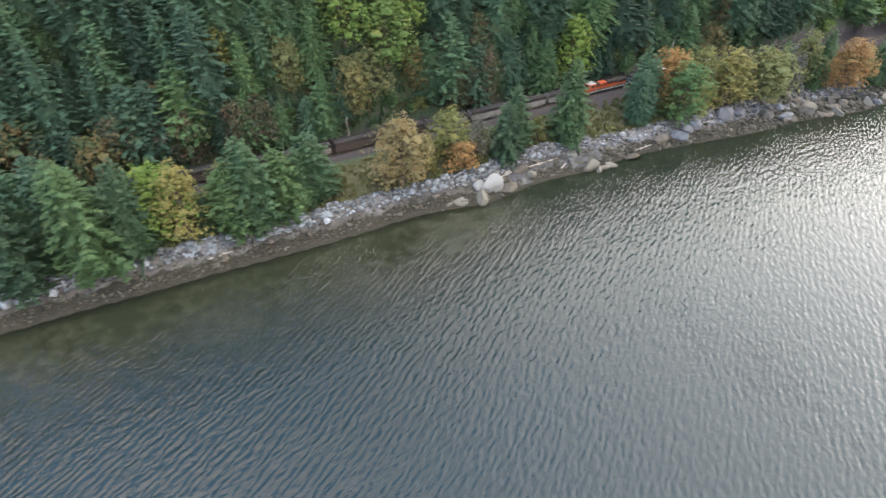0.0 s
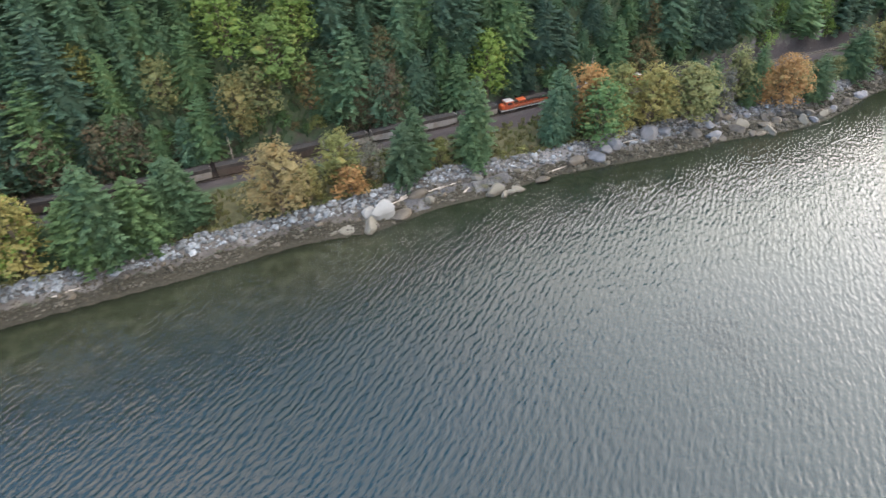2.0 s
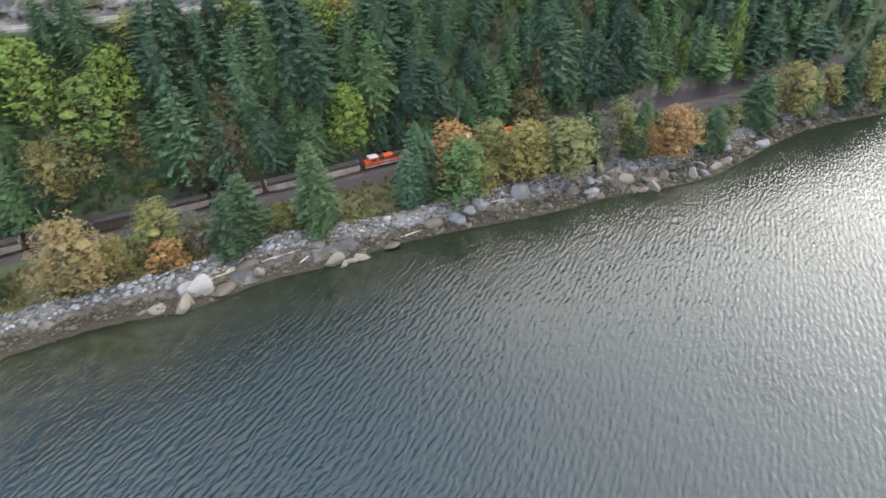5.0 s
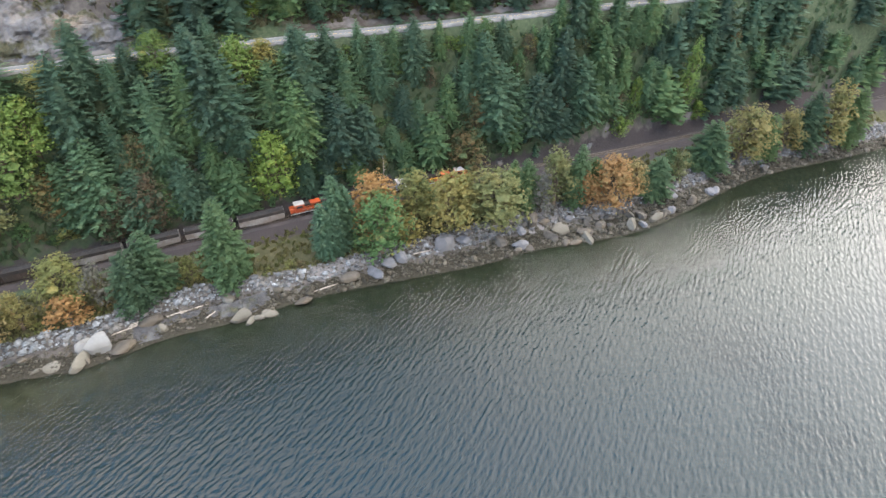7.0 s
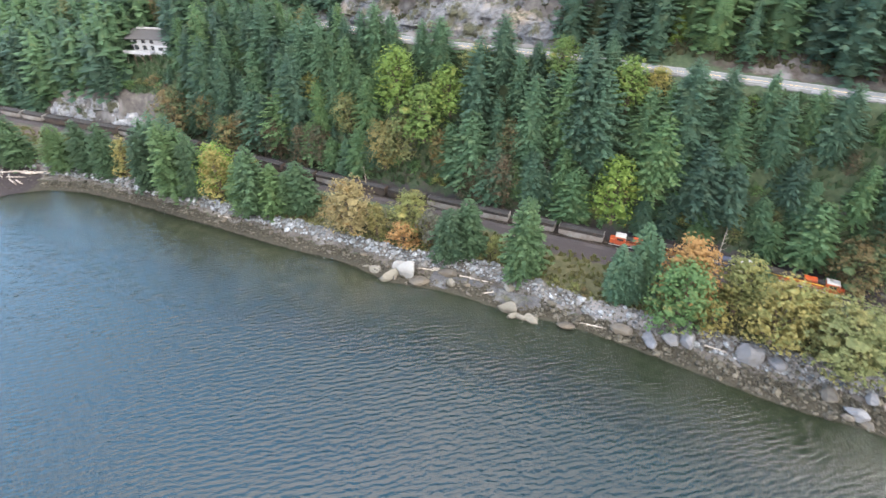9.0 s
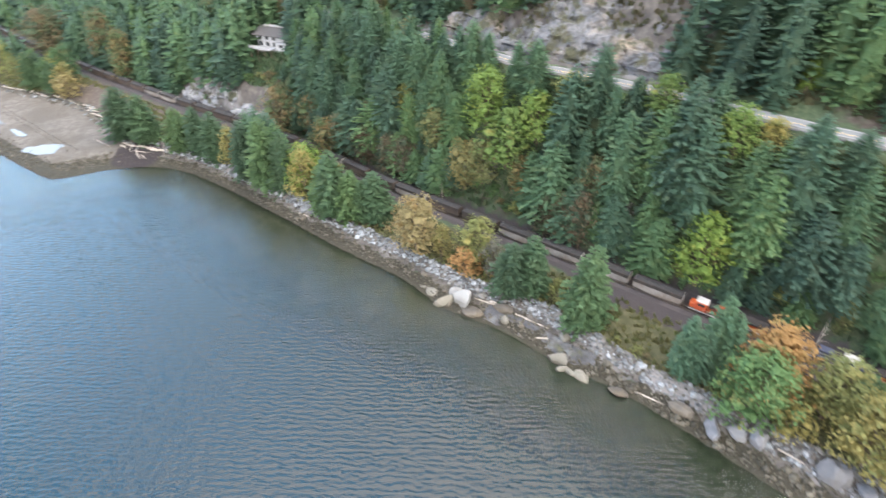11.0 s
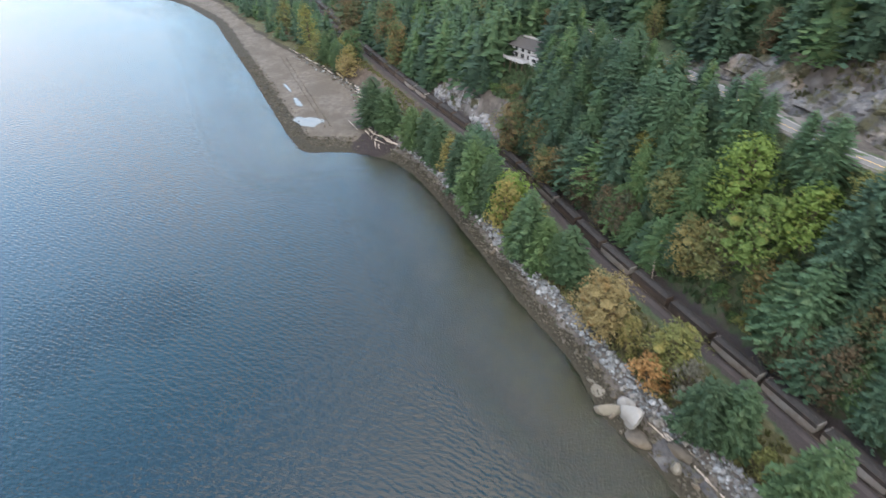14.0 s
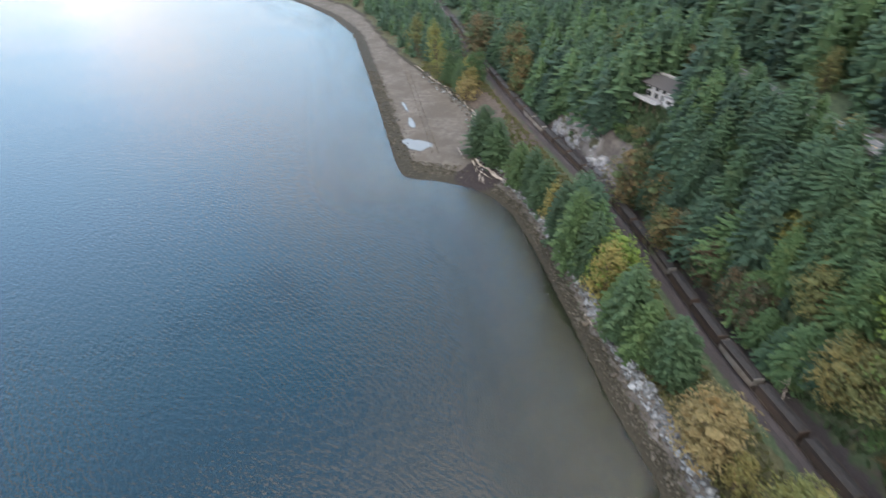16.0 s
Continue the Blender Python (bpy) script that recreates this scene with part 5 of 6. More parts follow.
near = [w for w in white if -30 < w[0] < 40 and w[3] > 0.6]
near = near[:290]
near_set = set(near)
for x, y, z, s, k, a in near:
    ob = new("stone", STONES[k % 10])
    if not STONES[k % 10].materials:
        STONES[k % 10].materials.append(M["riprap"])
    ob.parent = riprap
    ob.matrix_basis = pose(x, y, z, 0, 0, math.degrees(a)) @ Matrix.Scale(s, 4)
heap("small_riprap", [w for w in white if w not in near_set], M["riprap_many"], "pale broken riprap stones", riprap)
heap("shore_rocks", grey, M["shore_rock"], "grey broken shore rocks along the high-water line")
heap("beach_cobbles", cob, M["cobble"], "brown weedy cobbles on the beach")

BIG = [stone_mesh("boulder", 300 + i, 0.34, 0.9, 3, 8, 0.56, 0.92) for i in range(6)]
for me in BIG:
    me.polygons.foreach_set("use_smooth", [False] * len(me.polygons))
big_by_mat = {}


def boulder(x, y, z, sx, sy, sz, turn, kind=0, material="boulder", label="pale rounded boulder at the water's edge", tilt=0):
    key = (kind, material)
    if key not in big_by_mat:
        me = BIG[kind].copy()
        me.materials.append(M[material])
        big_by_mat[key] = me
    ob = new("boulder", big_by_mat[key])
    sx, sz = min(sx, 1.45 * sy), max(sz, 0.5 * sy)
    tilt = tilt or (kind * 37 + int(x * 5)) % 40 - 20
    ob.matrix_world = pose(x, y, z, tilt, tilt * 0.6, turn) @ Matrix.Diagonal((sx / 1.7, sy / 1.7, sz / 1.4, 1))
    return tagged(ob, label, "boulder", "boulders along the shore")


boulder(9.4, 143.0, 2.2, 6.2, 5.0, 4.8, 20, 0, "white_boulder", "large white rounded boulder on the beach")
boulder(5.6, 142.6, 1.8, 6.0, 3.6, 3.0, 60, 1, "white_boulder", "white rounded boulder on the beach")
boulder(6.6, 139.0, 0.7, 7.0, 4.4, 3.2, 100, 2, label="beige rounded boulder standing in the shallows")
boulder(0.8, 136.4, 0.1, 6.0, 3.2, 1.2, 10, 3, label="low beige rock slab in the shallows")
boulder(-3.4, 135.0, 0.0, 5.0, 2.0, 0.9, 40, 4, label="low beige rock slab in the shallows")
boulder(14.5, 144.4, 0.6, 5.0, 5.0, 2.2, 70, 4, "dark_boulder", "dark brown weedy boulder in the shallows")
boulder(19.0, 152.6, 1.8, 9.0, 4.2, 3.0, 25, 5, "dark_boulder", "dark grey rock slab on the beach")
boulder(22.7, 151.4, 1.0, 3.2, 2.6, 2.6, 0, 1)
boulder(36.6, 163.6, 2.4, 7.0, 2.6, 2.2, 140, 3, label="long pale rock slab on the riprap bank", tilt=8)
boulder(42.4, 157.9, 0.9, 5.4, 3.6, 3.2, 30, 0, label="beige rounded boulder standing in the shallows")
boulder(45.4, 157.4, 0.2, 2.6, 2.2, 1.8, 80, 2)
boulder(47.4, 158.6, 0.1, 3.4, 2.2, 1.4, 10, 5)
boulder(50.0, 160.8, 0.2, 6.0, 2.6, 1.3, 28, 4, label="pale rock ledge at the water's edge")
boulder(58.0, 166.6, 0.4, 6.0, 3.0, 1.6, 25, 3, "dark_boulder", label="pale rock ledge at the water's edge")
boulder(70.0, 176.4, 1.6, 8.0, 4.0, 3.0, 15, 5, "dark_boulder", "grey broken rock outcrop on the beach")
boulder(77.0, 180.0, 1.8, 6.5, 3.6, 3.0, 150, 2, "grey_boulder", "grey broken rock slab on the beach", 12)
boulder(84.0, 186.4, 3.0, 7.0, 4.0, 4.0, 140, 1, "grey_boulder", "grey broken rock slab on the beach", 10)
boulder(81.0, 184.0, 2.6, 6.0, 3.0, 2.6, 30, 3, "grey_boulder", "grey broken rock slab on the beach")
boulder(97.8, 194.0, 3.2, 7.6, 5.2, 5.6, 25, 1, "grey_boulder", "large pale grey block of rock on the beach")
boulder(103.4, 197.0, 3.2, 3.0, 4.2, 3.6, 60, 4, "grey_boulder", "large pale grey block of rock on the beach")
boulder(116.0, 201.0, 1.8, 3.0, 2.4, 2.0, 60, 2, "grey_boulder")
boulder(125.0, 198.0, 0.3, 3.4, 2.4, 2.0, 0, 0, "dark_boulder", "dark weedy boulder in the shallows")
boulder(127.0, 210.5, 3.2, 7.0, 4.5, 5.0, 80, 5, "dark_boulder", "grey broken rock outcrop on the beach")
boulder(137.0, 209.6, 1.2, 10.0, 4.4, 2.4, 20, 3, label="white flat-topped rock ledge above the water")
boulder(132.0, 208.6, 1.0, 4.0, 3.0, 2.0, 60, 0)
boulder(145.4, 205.6, 0.7, 5.0, 3.8, 2.8, 120, 2, label="beige boulder standing in the shallows")
boulder(141.0, 203.2, 0.2, 4.0, 2.6, 1.6, 30, 4, "dark_boulder", "dark weedy boulder in the shallows")
boulder(150.5, 212.0, 1.4, 4.2, 3.2, 2.6, 10, 1, "dark_boulder", "dark weedy boulder in the shallows")
boulder(162.0, 214.0, 1.0, 4.6, 3.6, 3.0, 80, 0, label="pale rounded boulder at the water's edge")
boulder(171.5, 219.4, 1.2, 4.4, 3.4, 2.8, 40, 2)
boulder(166.0, 219.0, 1.6, 3.4, 3.0, 2.4, 140, 5, "dark_boulder", "dark weedy boulder in the shallows")
boulder(178.0, 224.6, 1.2, 3.4, 2.6, 2.4, 20, 1, "grey_boulder")
boulder(187.0, 231.6, 1.2, 3.8, 3.0, 2.2, 70, 4, "dark_boulder", "dark weedy boulder in the shallows")
boulder(196.0, 239.5, 1.2, 4.0, 2.6, 2.2, 110, 3, "grey_boulder")
brng = random.Random(8)
for i in range(34):
    x = brng.uniform(108, 236)
    y = float(np.interp(x, SHORE_L[:, 0], SHORE_L[:, 1])) + brng.uniform(0.5, 12)
    s = brng.uniform(1.6, 3.2)
    boulder(x, y, land_z(x, y) + 0.25 * s, s * 1.3, s, s * 0.9, brng.uniform(0, 180), brng.randrange(6), brng.choice(["dark_boulder", "grey_boulder", "dark_boulder"]), "rounded rock among the shore stones")
for i in range(14):
    x = brng.uniform(-70, 30)
    y = float(np.interp(x, SHORE_L[:, 0], SHORE_L[:, 1])) + brng.uniform(1, 6)
    s = brng.uniform(0.9, 1.5)
    boulder(x, y, land_z(x, y) + 0.2 * s, s * 1.3, s, s * 0.8, brng.uniform(0, 180), brng.randrange(6), "dark_boulder", "small brown rock lying on the cobble beach")


# ---- driftwood, tide pools ----
def log(x, y, length, turn, r=0.28, z=None, tilt=0.0, material="dead_wood", label="bleached driftwood log lying above the beach"):
    bm = bmesh.new()
    lr = random.Random(int(x * 7 + y * 13))
    add_tube(bm, [(-length / 2, 0, 0), (-length * 0.2, lr.uniform(-0.15, 0.15), 0.03), (length * 0.2, lr.uniform(-0.2, 0.2), 0.02), (length / 2, 0.05, 0)], [r, r * 0.95, r * 0.8, r * 0.55], 7)
    add_tube(bm, [(length * 0.1, 0, 0), (length * 0.16, 0.4, 0.35)], [r * 0.35, r * 0.2], 5)
    ob = part("driftwood_log", bm, M[material])
    ob.matrix_world = pose(x, y, (land_z(x, y) if z is None else z) + r * 0.8, 0, tilt, turn)
    return tagged(ob, label, "log", "driftwood")


for k in range(26):
    t = k / 25
    x = -167 - 150 * t + brng.uniform(-2, 2)
    y = float(np.interp(x, VEG_L[:, 0], VEG_L[:, 1])) - brng.uniform(-0.5, 2.5)
    log(x, y, brng.uniform(4, 11), math.degrees(math.atan2(0.6, 0.8)) + brng.uniform(-14, 14), brng.uniform(0.2, 0.4))
for k in range(9):
    log(-158 + 1.6 * k + brng.uniform(-1, 1), 41 + 1.9 * k + brng.uniform(-1.5, 1.5), brng.uniform(6, 13), 50 + brng.uniform(-14, 14), brng.uniform(0.25, 0.45))
log(-172, 25, 16, 32, 0.22)
for k in range(8):
    log(-163 + 2.2 * k + brng.uniform(-1, 1), 36 + 1.2 * k + brng.uniform(-2, 2), brng.uniform(4, 9), 20 + brng.uniform(-30, 30), brng.uniform(0.2, 0.38))
for x, y, n, a in ((13.5, 149.0, 7, 35), (15.5, 151.0, 6, 20), (17.0, 153.2, 8, 40), (24.0, 156.5, 9, 25), (28.5, 159.0, 8, 30), (111, 203.5, 12, 30), (120, 209.0, 9, 25), (150, 222.0, 13, 22), (158, 225.5, 10, 28),
                   (203, 253.0, 12, 38), (212, 259.5, 10, 35), (90, 189.5, 7, 20), (178, 237, 9, 35), (-62, 106.0, 6, 30), (63, 172.2, 8, 30), (34, 158.5, 5, 60)):
    log(x, y, n, a, 0.24, tilt=-4)


def pool(x, y, a, b, turn, label):
    bm = bmesh.new()
    pr = random.Random(int(-x * 3))
    vs, p1, p2 = [], pr.uniform(0, 6), pr.uniform(0, 6)
    for k in range(40):
        w = k * math.tau / 40
        r = 1 + 0.16 * math.sin(2 * w + p1) + 0.12 * math.sin(3 * w + p2) + 0.07 * math.sin(7 * w + p1)
        vs.append(bm.verts.new((a * r * math.cos(w), b * r * math.sin(w), 0)))
    bm.faces.new(vs)
    ob = part("tide_pool", bm, M["pool"])
    ob.matrix_world = pose(x, y, POOL_Z, 0, 0, turn)
    return tagged(ob, label, "water", kind="structure")


POOL_Z = 1.02
pool(-177, -2, 10.5, 5.5, 55, "shallow tide pool mirroring the pale sky")
pool(-206, -18, 8, 1.9, 35, "narrow tide pool on the mud flat")
pool(-232, -34, 8, 1.0, 34, "narrow tide pool on the mud flat")


# two rows of dark stones laid in place of track marks across the sand flat
for off in (0.0, 3.2):
    spots = []
    for k in range(60):
        f = k / 59
        x, y = -300 + 130 * f + brng.uniform(-0.4, 0.4), -60 + 73 * f + brng.uniform(-0.4, 0.4) - off
        spots.append((x, y, land_z(x, y) + 0.1, brng.uniform(0.3, 0.6), brng.randrange(10), brng.uniform(0, 6.28)))
    heap("flat_stones", spots, M["cobble"], "row of small dark stones in place of track marks on the sand flat")


# ---- train ----
def rail_pose(s):
    """The pose on the rails s metres along the track from where it passes x = 44."""
    d = s + RAIL_START
    k = int(np.searchsorted(RAIL_RUN, d)) - 1
    a, b = TRACK_L[k], TRACK_L[k + 1]
    f = (d - RAIL_RUN[k]) / (RAIL_RUN[k + 1] - RAIL_RUN[k])
    p = a + (b - a) * f
    return p, math.degrees(math.atan2(b[1] - a[1], b[0] - a[0]))


RAIL_RUN = np.concatenate([[0], np.cumsum(np.hypot(*np.diff(TRACK_L, axis=0).T))])
RAIL_START = float(np.interp(44.0, TRACK_L[:, 0], RAIL_RUN))
RAIL_TOP = RAIL_Z + 0.67


def bogie(parent, x, axles, wheel_r=0.46, gap=1.75):
    b = part("bogie", add_box(add_box(bmesh.new(), x, 0.98, 0.35, gap * axles, 0.14, 0.45, bevel=0.05), x, -0.98, 0.35, gap * axles, 0.14, 0.45, bevel=0.05), M["black_steel"], parent)
    for i in range(axles):
        wx = x + (i - (axles - 1) / 2) * gap
        for side in (-0.76, 0.76):
            part("wheel", add_cyl(bmesh.new(), pose(wx, side, wheel_r, 90, 0, 0), wheel_r, wheel_r, 0.14, 12), M["black_steel"], b)


def hopper(paint, label):
    """An open coal car, 16.2 m over its couplers: ribbed tub, load, end frames and bogies."""
    car = tagged(empty("coal_hopper_car"), label, "rail car", "coal cars")
    bm = bmesh.new()
    L, W, z0, z1 = 14.6, 1.52, 0.95, 3.95
    prof = [(-L / 2, 1.55), (-L / 2 + 0.25, 1.1), (-2.2, z0 - 0.25), (2.2, z0 - 0.25), (L / 2 - 0.25, 1.1), (L / 2, 1.55)]
    for side in (-1, 1):
        low = [bm.verts.new((x, side * W, z)) for x, z in prof]
        up = [bm.verts.new((x, side * W, z1)) for x, _ in prof]
        for k in range(len(prof) - 1):
            for r0, r1 in ((low, up),):
                bm.faces.new((r0[k], r0[k + 1], r1[k + 1], r1[k]))
    for x in (-L / 2, L / 2):
        add_box(bm, x, 0, 1.5, 0.12, 2 * W, z1 - 1.5)
    part("tub", bm, paint, car)
    for i in range(9):
        x = -L / 2 + 0.9 + i * (L - 1.8) / 8
        for side in (-1, 1):
            part("rib", box(x, side * (W + 0.05), 1.25, 0.14, 0.1, z1 - 1.3), paint, car)
    for side in (-1, 1):
        part("top_rail", box(0, side * (W - 0.02), z1 - 1.0, L, 0.26, 1.08), M["black_steel"], car)
    bm = bmesh.new()
    nx, ny = 16, 4
    grid = [[bm.verts.new((-L / 2 + 0.05 + (L - 0.1) * i / nx, -W + 0.05 + (2 * W - 0.1) * j / ny, z1 - 0.1 + 0.45 * math.sin(math.pi * j / ny) * math.sin(math.pi * min(1, max(0.02, i / nx))) ** 0.4 + 0.12 * noise.noise(Vector((i * 0.9, j * 1.3, 4))))) for j in range(ny + 1)] for i in range(nx + 1)]
    for i in range(nx):
        for j in range(ny):
            bm.faces.new((grid[i][j], grid[i + 1][j], grid[i + 1][j + 1], grid[i][j + 1]))
    part("coal_load", bm, M["coal"], car, "heaped black coal")
    part("underframe", add_box(box(0, 0, 0.85, 15.2, 0.5, 0.35), 0, 0, 0.7, 3.6, 2.2, 0.3), M["black_steel"], car)
    for x in (-7.6, 7.6):
        part("end_platform", box(x, 0, 1.0, 0.7, 2.8, 0.14), M["black_steel"], car)
        part("coupler", box(x * 1.045, 0, 0.75, 0.6, 0.28, 0.28, bevel=0.04), M["black_steel"], car)
    bogie(car, -5.6, 2)
    bogie(car, 5.6, 2)
    return car


def locomotive(hood, stripe, cab, nose, label, lower):
    """A six-axle diesel, 22 m over its couplers, its cab towards plus x."""
    lo = tagged(empty("diesel_locomotive"), label, "locomotive", "locomotives")
    part("frame", add_box(box(0, 0, 1.15, 21.4, 3.0, 0.35, bevel=0.05), 0, 0, 1.0, 15, 2.2, 0.2), M["black_steel"], lo)
    for side in (-1, 1):
        part("sill_stripe", box(0, side * 1.52, 1.2, 20.6, 0.05, 0.26), M["white_paint"] if lower == "white" else M[stripe], lo)
    bm = box(-2.6, 0, 1.5, 15.4, 1.85, 2.35, bevel=0.12)
    h = part("long_hood", bm, M[hood], lo)
    for side in (-1, 1):
        part("stripe", box(-2.6, side * 0.95, 2.78, 15.0, 0.03, 0.26), M[stripe], h)
        for i in range(8):
            part("hood_door", box(-8.6 + i * 1.55, side * 0.945, 1.7, 1.3, 0.04, 1.2, bevel=0.015), M[hood], h)
    part("hood_top", box(-2.6, 0, 3.1, 15.46, 1.91, 0.78, bevel=0.13), M["black_steel"], h, "black upper hood")
    part("roof_walk", box(-2.6, 0, 3.86, 15.2, 1.5, 0.14, bevel=0.04), M["black_steel"], h)
    part("radiator_wing", add_box(box(-7.6, 0, 3.3, 5.0, 3.0, 0.55, bevel=0.12), -7.6, 0, 3.86, 4.4, 2.2, 0.18, bevel=0.04), M["black_steel"], lo)
    part("dynamic_brake", box(1.4, 0, 3.4, 3.4, 2.2, 0.7, bevel=0.1), M[hood], lo)
    for x in (-8.6, -6.6):
        part("fan", add_cyl(bmesh.new(), pose(x, 0, 4.08), 0.75, 0.75, 0.1, 14), M["black_steel"], lo)
    part("exhaust", box(-1.0, 0, 4.0, 1.2, 0.6, 0.25, bevel=0.04), M["black_steel"], lo)
    c = part("cab", box(6.9, 0, 1.5, 3.3, 3.0, 2.85, bevel=0.14), M[cab], lo)
    part("cab_roof", box(6.9, 0, 4.33, 3.4, 2.8, 0.16, bevel=0.07), M["white_paint"], c)
    for side in (-1, 1):
        part("side_window", box(6.9, side * 1.5, 3.15, 1.9, 0.04, 0.75, bevel=0.015), M["glass"], c)
        part("windscreen", box(8.56, side * 0.62, 3.2, 0.04, 0.95, 0.75, bevel=0.015), M["glass"], c)
    part("nose", box(9.3, 0, 1.5, 1.6, 2.4, 1.75, bevel=0.18), M[nose], lo)
    for side in (-1, 1):
        bm = bmesh.new()
        for i in range(12):
            add_box(bm, -9.8 + i * 1.45, side * 1.48, 1.5, 0.05, 0.05, 0.95)
        add_box(bm, -1.8, side * 1.48, 2.42, 16.2, 0.05, 0.05)
        part("handrail", bm, M["white_paint"], lo)
    part("fuel_tank", box(0, 0, 0.35, 6.2, 2.5, 0.8, bevel=0.2), M["black_steel"], lo)
    for x in (-10.6, 10.6):
        part("pilot", box(x, 0, 0.35, 0.25, 2.9, 1.1, bevel=0.05), M["black_steel"], lo)
        part("coupler", box(x * 1.035, 0, 0.75, 0.6, 0.3, 0.3, bevel=0.04), M["black_steel"], lo)
    bogie(lo, -6.6, 3, 0.52, 2.0)
    bogie(lo, 6.6, 3, 0.52, 2.0)
    return lo


def on_rails(ob, s, flip=False):
    p, a = rail_pose(s)
    ob.matrix_world = pose(p[0], p[1], RAIL_TOP, 0, 0, a + (180 if flip else 0))


orange_rear = locomotive("orange_paint", "black_steel", "orange_paint", "orange_paint", "orange and black diesel locomotive coupled to coal cars", "white")
on_rails(orange_rear, 11.3, True)
pale = locomotive("navy_paint", "white_paint", "white_paint", "navy_paint", "dark blue diesel locomotive with white stripe and cab", "white")
on_rails(pale, 11.3 + 22.7)
lead = locomotive("orange_paint", "yellow_paint", "orange_paint", "orange_paint", "orange diesel locomotive with yellow stripes heading the train", "white")
on_rails(lead, 11.3 + 45.4)
alu_car = hopper(M["alu"], "pale aluminium coal car with a heaped load")
brown_car = hopper(M["brown_steel"], "dusty dark brown coal car with a heaped load")
first = None
for i in range(36):
    src = alu_car if (i < 4 or i in (6, 9, 13, 17, 18, 24)) else brown_car
    p, a = rail_pose(-8.2 - 16.25 * i)
    copy_thing(src, pose(p[0], p[1], RAIL_TOP, 0, 0, a + (180 if i % 3 == 1 else 0)))
gone(alu_car)
gone(brown_car)


# ---- house on the slope ----
def window_in(parent, x, y, z, w, h):
    f = part("window", box(x, y, z, w, 0.08, h, bevel=0.02), M["white_paint"], parent)
    part("pane", box(x, y - 0.05, z + 0.08, w - 0.16, 0.03, h - 0.16), M["glass"], f)


def house():
    """A two-storey white house with a shallow grey roof and a railed deck on posts."""
    h = tagged(empty("house"), "white two-storey house with grey roof and railed deck", "house")
    w = part("wall", add_box(box(0, 0, -3.2, 16, 9, 8.1), 5.2, -5.2, -3.2, 5.4, 1.6, 5.4), M["house_paint"], h)
    bm = bmesh.new()
    for y0, z0, y1, z1 in ((-6.4, 4.3, 0.2, 6.7), (0.2, 6.7, 5.8, 4.3)):
        v = [bm.verts.new(p) for p in ((-8.8, y0, z0), (8.8, y0, z0), (8.8, y1, z1), (-8.8, y1, z1), (-8.8, y0, z0 + 0.25), (8.8, y0, z0 + 0.25), (8.8, y1, z1 + 0.25), (-8.8, y1, z1 + 0.25))]
        for f in ((0, 1, 2, 3), (4, 7, 6, 5), (0, 4, 5, 1), (1, 5, 6, 2), (2, 6, 7, 3), (3, 7, 4, 0)):
            bm.faces.new([v[i] for i in f])
    r = part("roof", bm, M["roof"], h)
    part("ridge_vent", box(1.0, 0.2, 6.8, 15, 1.3, 0.6, bevel=0.05), M["barrier"], r)
    part("chimney", box(-5.6, 2.2, 4.9, 1.0, 1.0, 2.6, bevel=0.04), M["barrier"], r)
    bm = bmesh.new()
    for s in (-1, 1):
        v = [bm.verts.new(p) for p in ((s * 8.0, -4.5, 4.85), (s * 8.0, 4.5, 4.85), (s * 8.0, 0.2, 6.6))]
        bm.faces.new(v)
    part("gable", bm, M["house_paint"], h)
    for x in (-5.8, -2.4, 1.0):
        window_in(w, x, -4.52, 2.4, 1.7, 1.5)
        window_in(w, x, -4.52, -0.2, 1.9, 1.9)
    window_in(w, 5.2, -6.02, 0.2, 2.2, 1.3)
    d = part("deck", box(-3.6, -6.6, -0.75, 11, 4.2, 0.3, bevel=0.03), M["house_paint"], h)
    for i in range(8):
        part("deck_post", box(-8.9 + i * 1.5, -8.6, -0.45, 0.12, 0.12, 1.1), M["house_paint"], d)
    part("deck_rail", add_box(box(-3.6, -8.6, 0.6, 11, 0.14, 0.1), -3.6, -8.6, -0.2, 11, 0.06, 0.7), M["house_paint"], d)
    for x in (-8.6, -5.2, -1.8, 1.4):
        part("stilt", box(x, -8.2, -8, 0.25, 0.25, 7.3), M["bark"], d)
    part("door", box(-7.6, -4.53, -0.45, 0.95, 0.06, 2.05, bevel=0.02), M["glass"], w)
    return h


home = house()
home.matrix_world = pose(-173.5, 120.0, 39.5, 0, 0, 42)
home.scale = (1.3, 1.2, 1.2)


# ---- bare trunks and dead trees ----
def snag(x, y, high, lean, turn, label, z=None, r=0.2):
    bm = bmesh.new()
    sr = random.Random(int(x + 5 * y))
    add_tube(bm, [(0, 0, -0.5), (0.1, 0, high * 0.5), (0.0, 0.15, high)], [r, r * 0.7, 0.05], 7)
    for i in range(6):
        zz = high * (0.45 + 0.09 * i)
        a = sr.uniform(0, 6.28)
        q = sr.uniform(0.6, 1.8)
        add_tube(bm, [(0.05, 0, zz), (q * math.cos(a), q * math.sin(a), zz + q * 0.4)], [r * 0.3, 0.03], 5)
    ob = part("dead_tree", bm, M["dead_wood"])
    ob.matrix_world = pose(x, y, land_z(x, y) if z is None else z, lean, 0, turn)
    return tagged(ob, label, "dead tree")


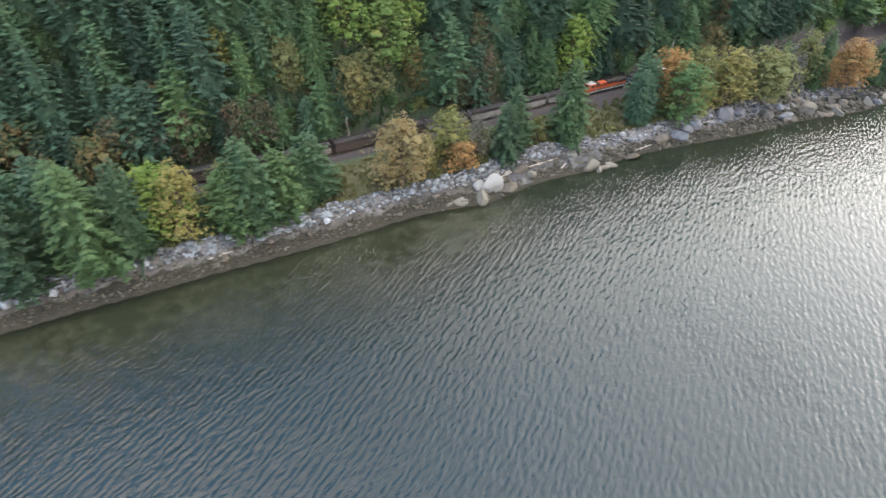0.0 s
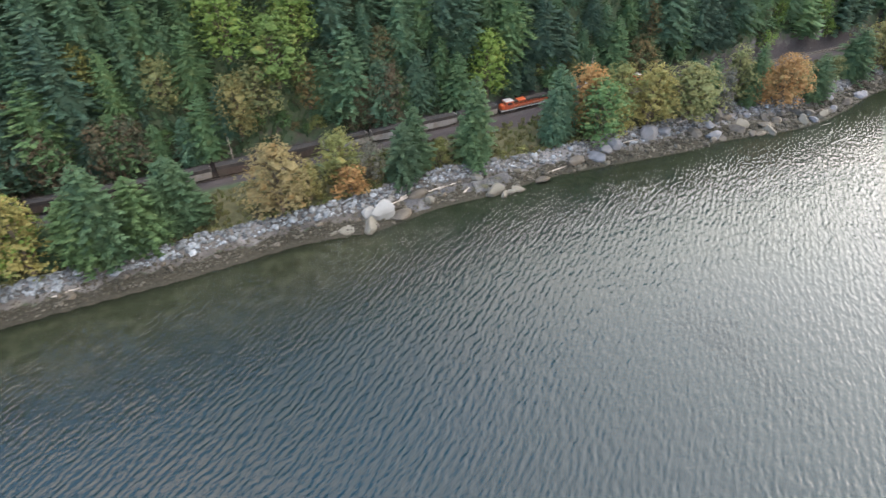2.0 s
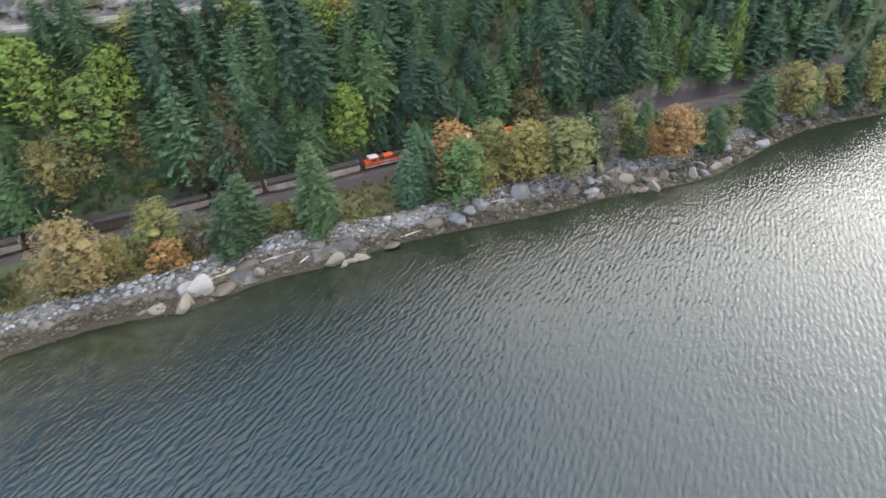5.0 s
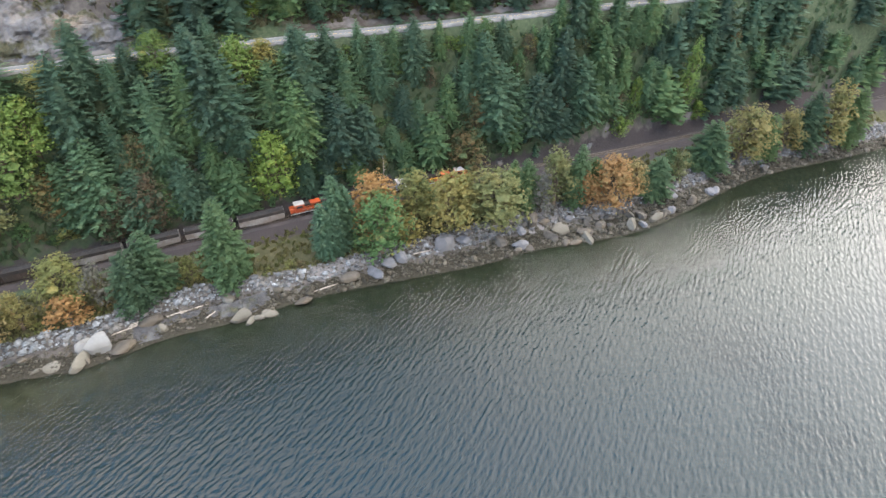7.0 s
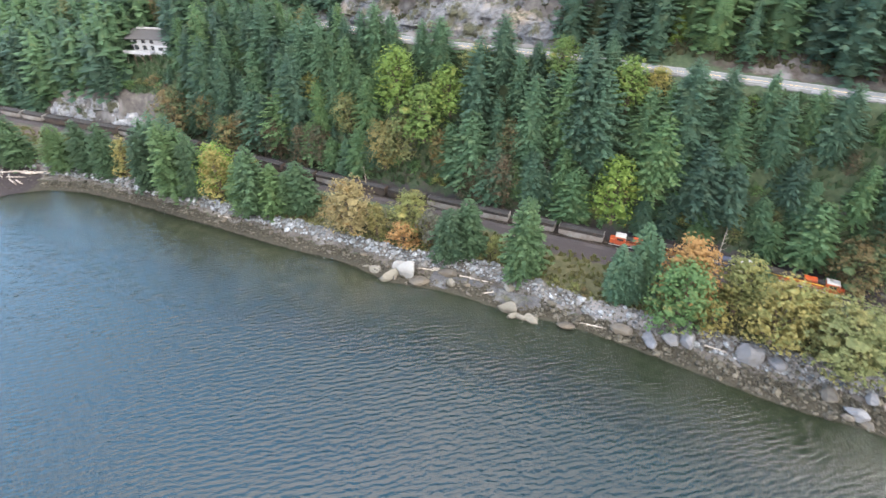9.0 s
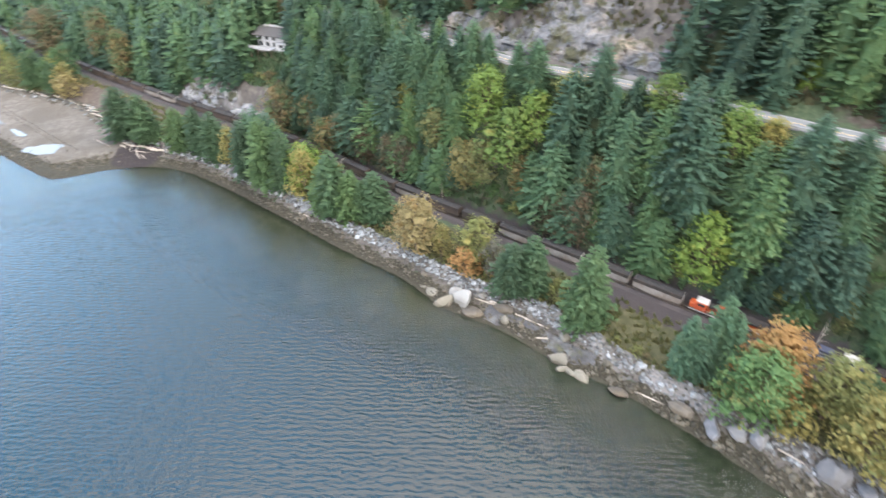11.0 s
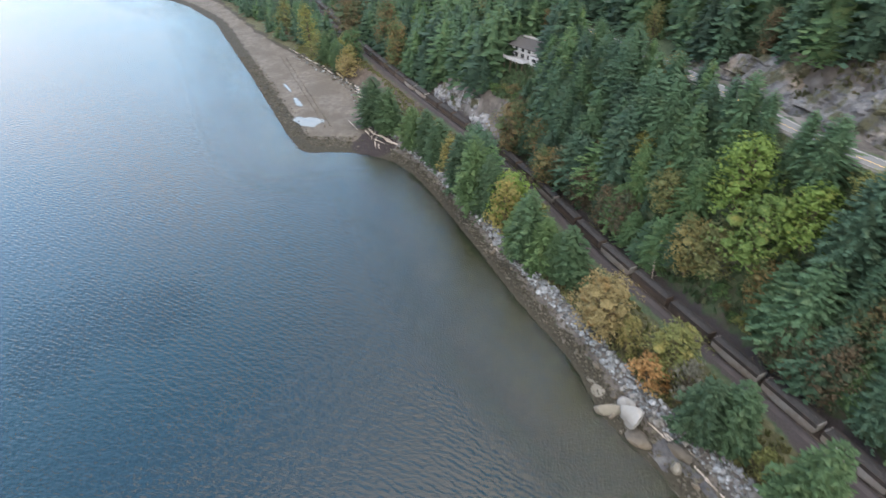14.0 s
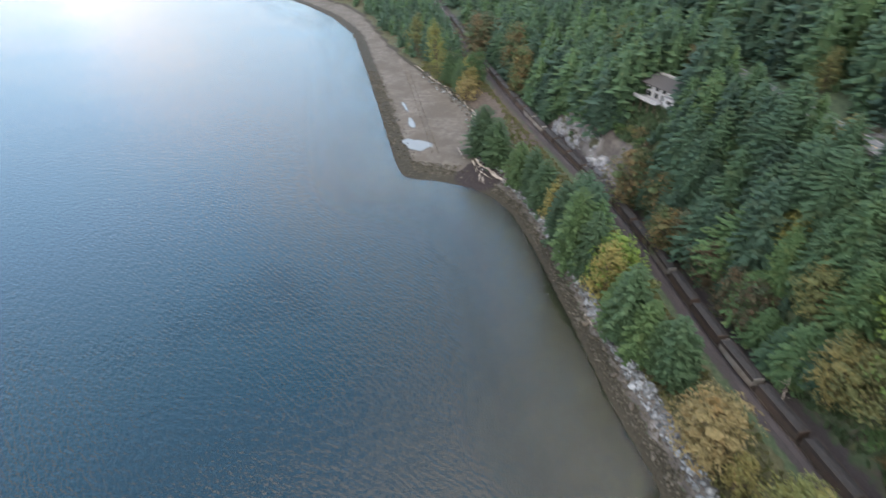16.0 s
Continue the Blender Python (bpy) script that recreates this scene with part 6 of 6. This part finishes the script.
snag(76, 207.5, 21, 4, 30, "bare grey dead trunk beside the railway")
snag(26, 203, 14, 9, 200, "bleached broken dead tree on the slope", r=0.28)
snag(130, 217, 15, 6, 80, "bare grey leafless tree above the beach", r=0.22)
snag(133, 219, 16, -5, 160, "bare grey leafless tree above the beach", r=0.22)
snag(-36, 155, 12, 3, 10, "bare grey dead trunk beside the railway", r=0.18)


# ---- dry grass and brush on the berm ----
def tufts(name, spots, material, label, tall, wide, blades=5):
    vs, fs = [], []
    tr = random.Random(3)
    for x, y, z in spots:
        for _ in range(blades):
            a, s = tr.uniform(0, 6.28), tr.uniform(0.6, 1.3)
            ox, oy = x + tr.uniform(-wide, wide), y + tr.uniform(-wide, wide)
            dx, dy = math.cos(a) * wide * 0.6 * s, math.sin(a) * wide * 0.6 * s
            lx, ly = tr.uniform(-0.4, 0.4) * tall, tr.uniform(-0.4, 0.4) * tall
            b = len(vs)
            vs += [(ox - dx, oy - dy, z - 0.1), (ox + dx, oy + dy, z - 0.1), (ox + dx * 0.8 + lx, oy + dy * 0.8 + ly, z + tall * s * 0.75), (ox + lx * 1.5 - dx * 0.3, oy + ly * 1.5 - dy * 0.3, z + tall * s)]
            fs += [(b, b + 1, b + 2), (b, b + 2, b + 3)]
    return tagged(raw(name, vs, fs, material), label, "undergrowth", kind="stuff")


grng = np.random.default_rng(5)
qx, qy = grng.uniform(-330, 290, 110000), grng.uniform(-60, 330, 110000)
qz, q_rock, _, _, _, q_dv, q_dt, q_dr = land(qx, qy)
on = (q_dv > 0.3) & (q_dt < -7.5) & ((qx > -178) | (qx < -272) | (q_dv > 14))
tufts("berm_grass", list(zip(qx[on], qy[on], qz[on])), M["grass"], "dry yellow-green grass and weeds on the berm", 1.0, 0.45, 5)
on = (q_dt > 6.8) & (q_dr < -5) & (q_rock < 0.4)
tufts("slope_undergrowth", list(zip(qx[on], qy[on], qz[on]))[:14000], M["under"], "dark green and brown undergrowth on the slope", 1.9, 1.0, 4)
on = (q_dr > 9) & (q_dr < 80) & (qx > -120) & (qx < 160)
tufts("hill_brush", list(zip(qx[on], qy[on], qz[on])), M["brush_leaf"], "olive and brown brush on the hillside", 1.3, 0.9, 3)
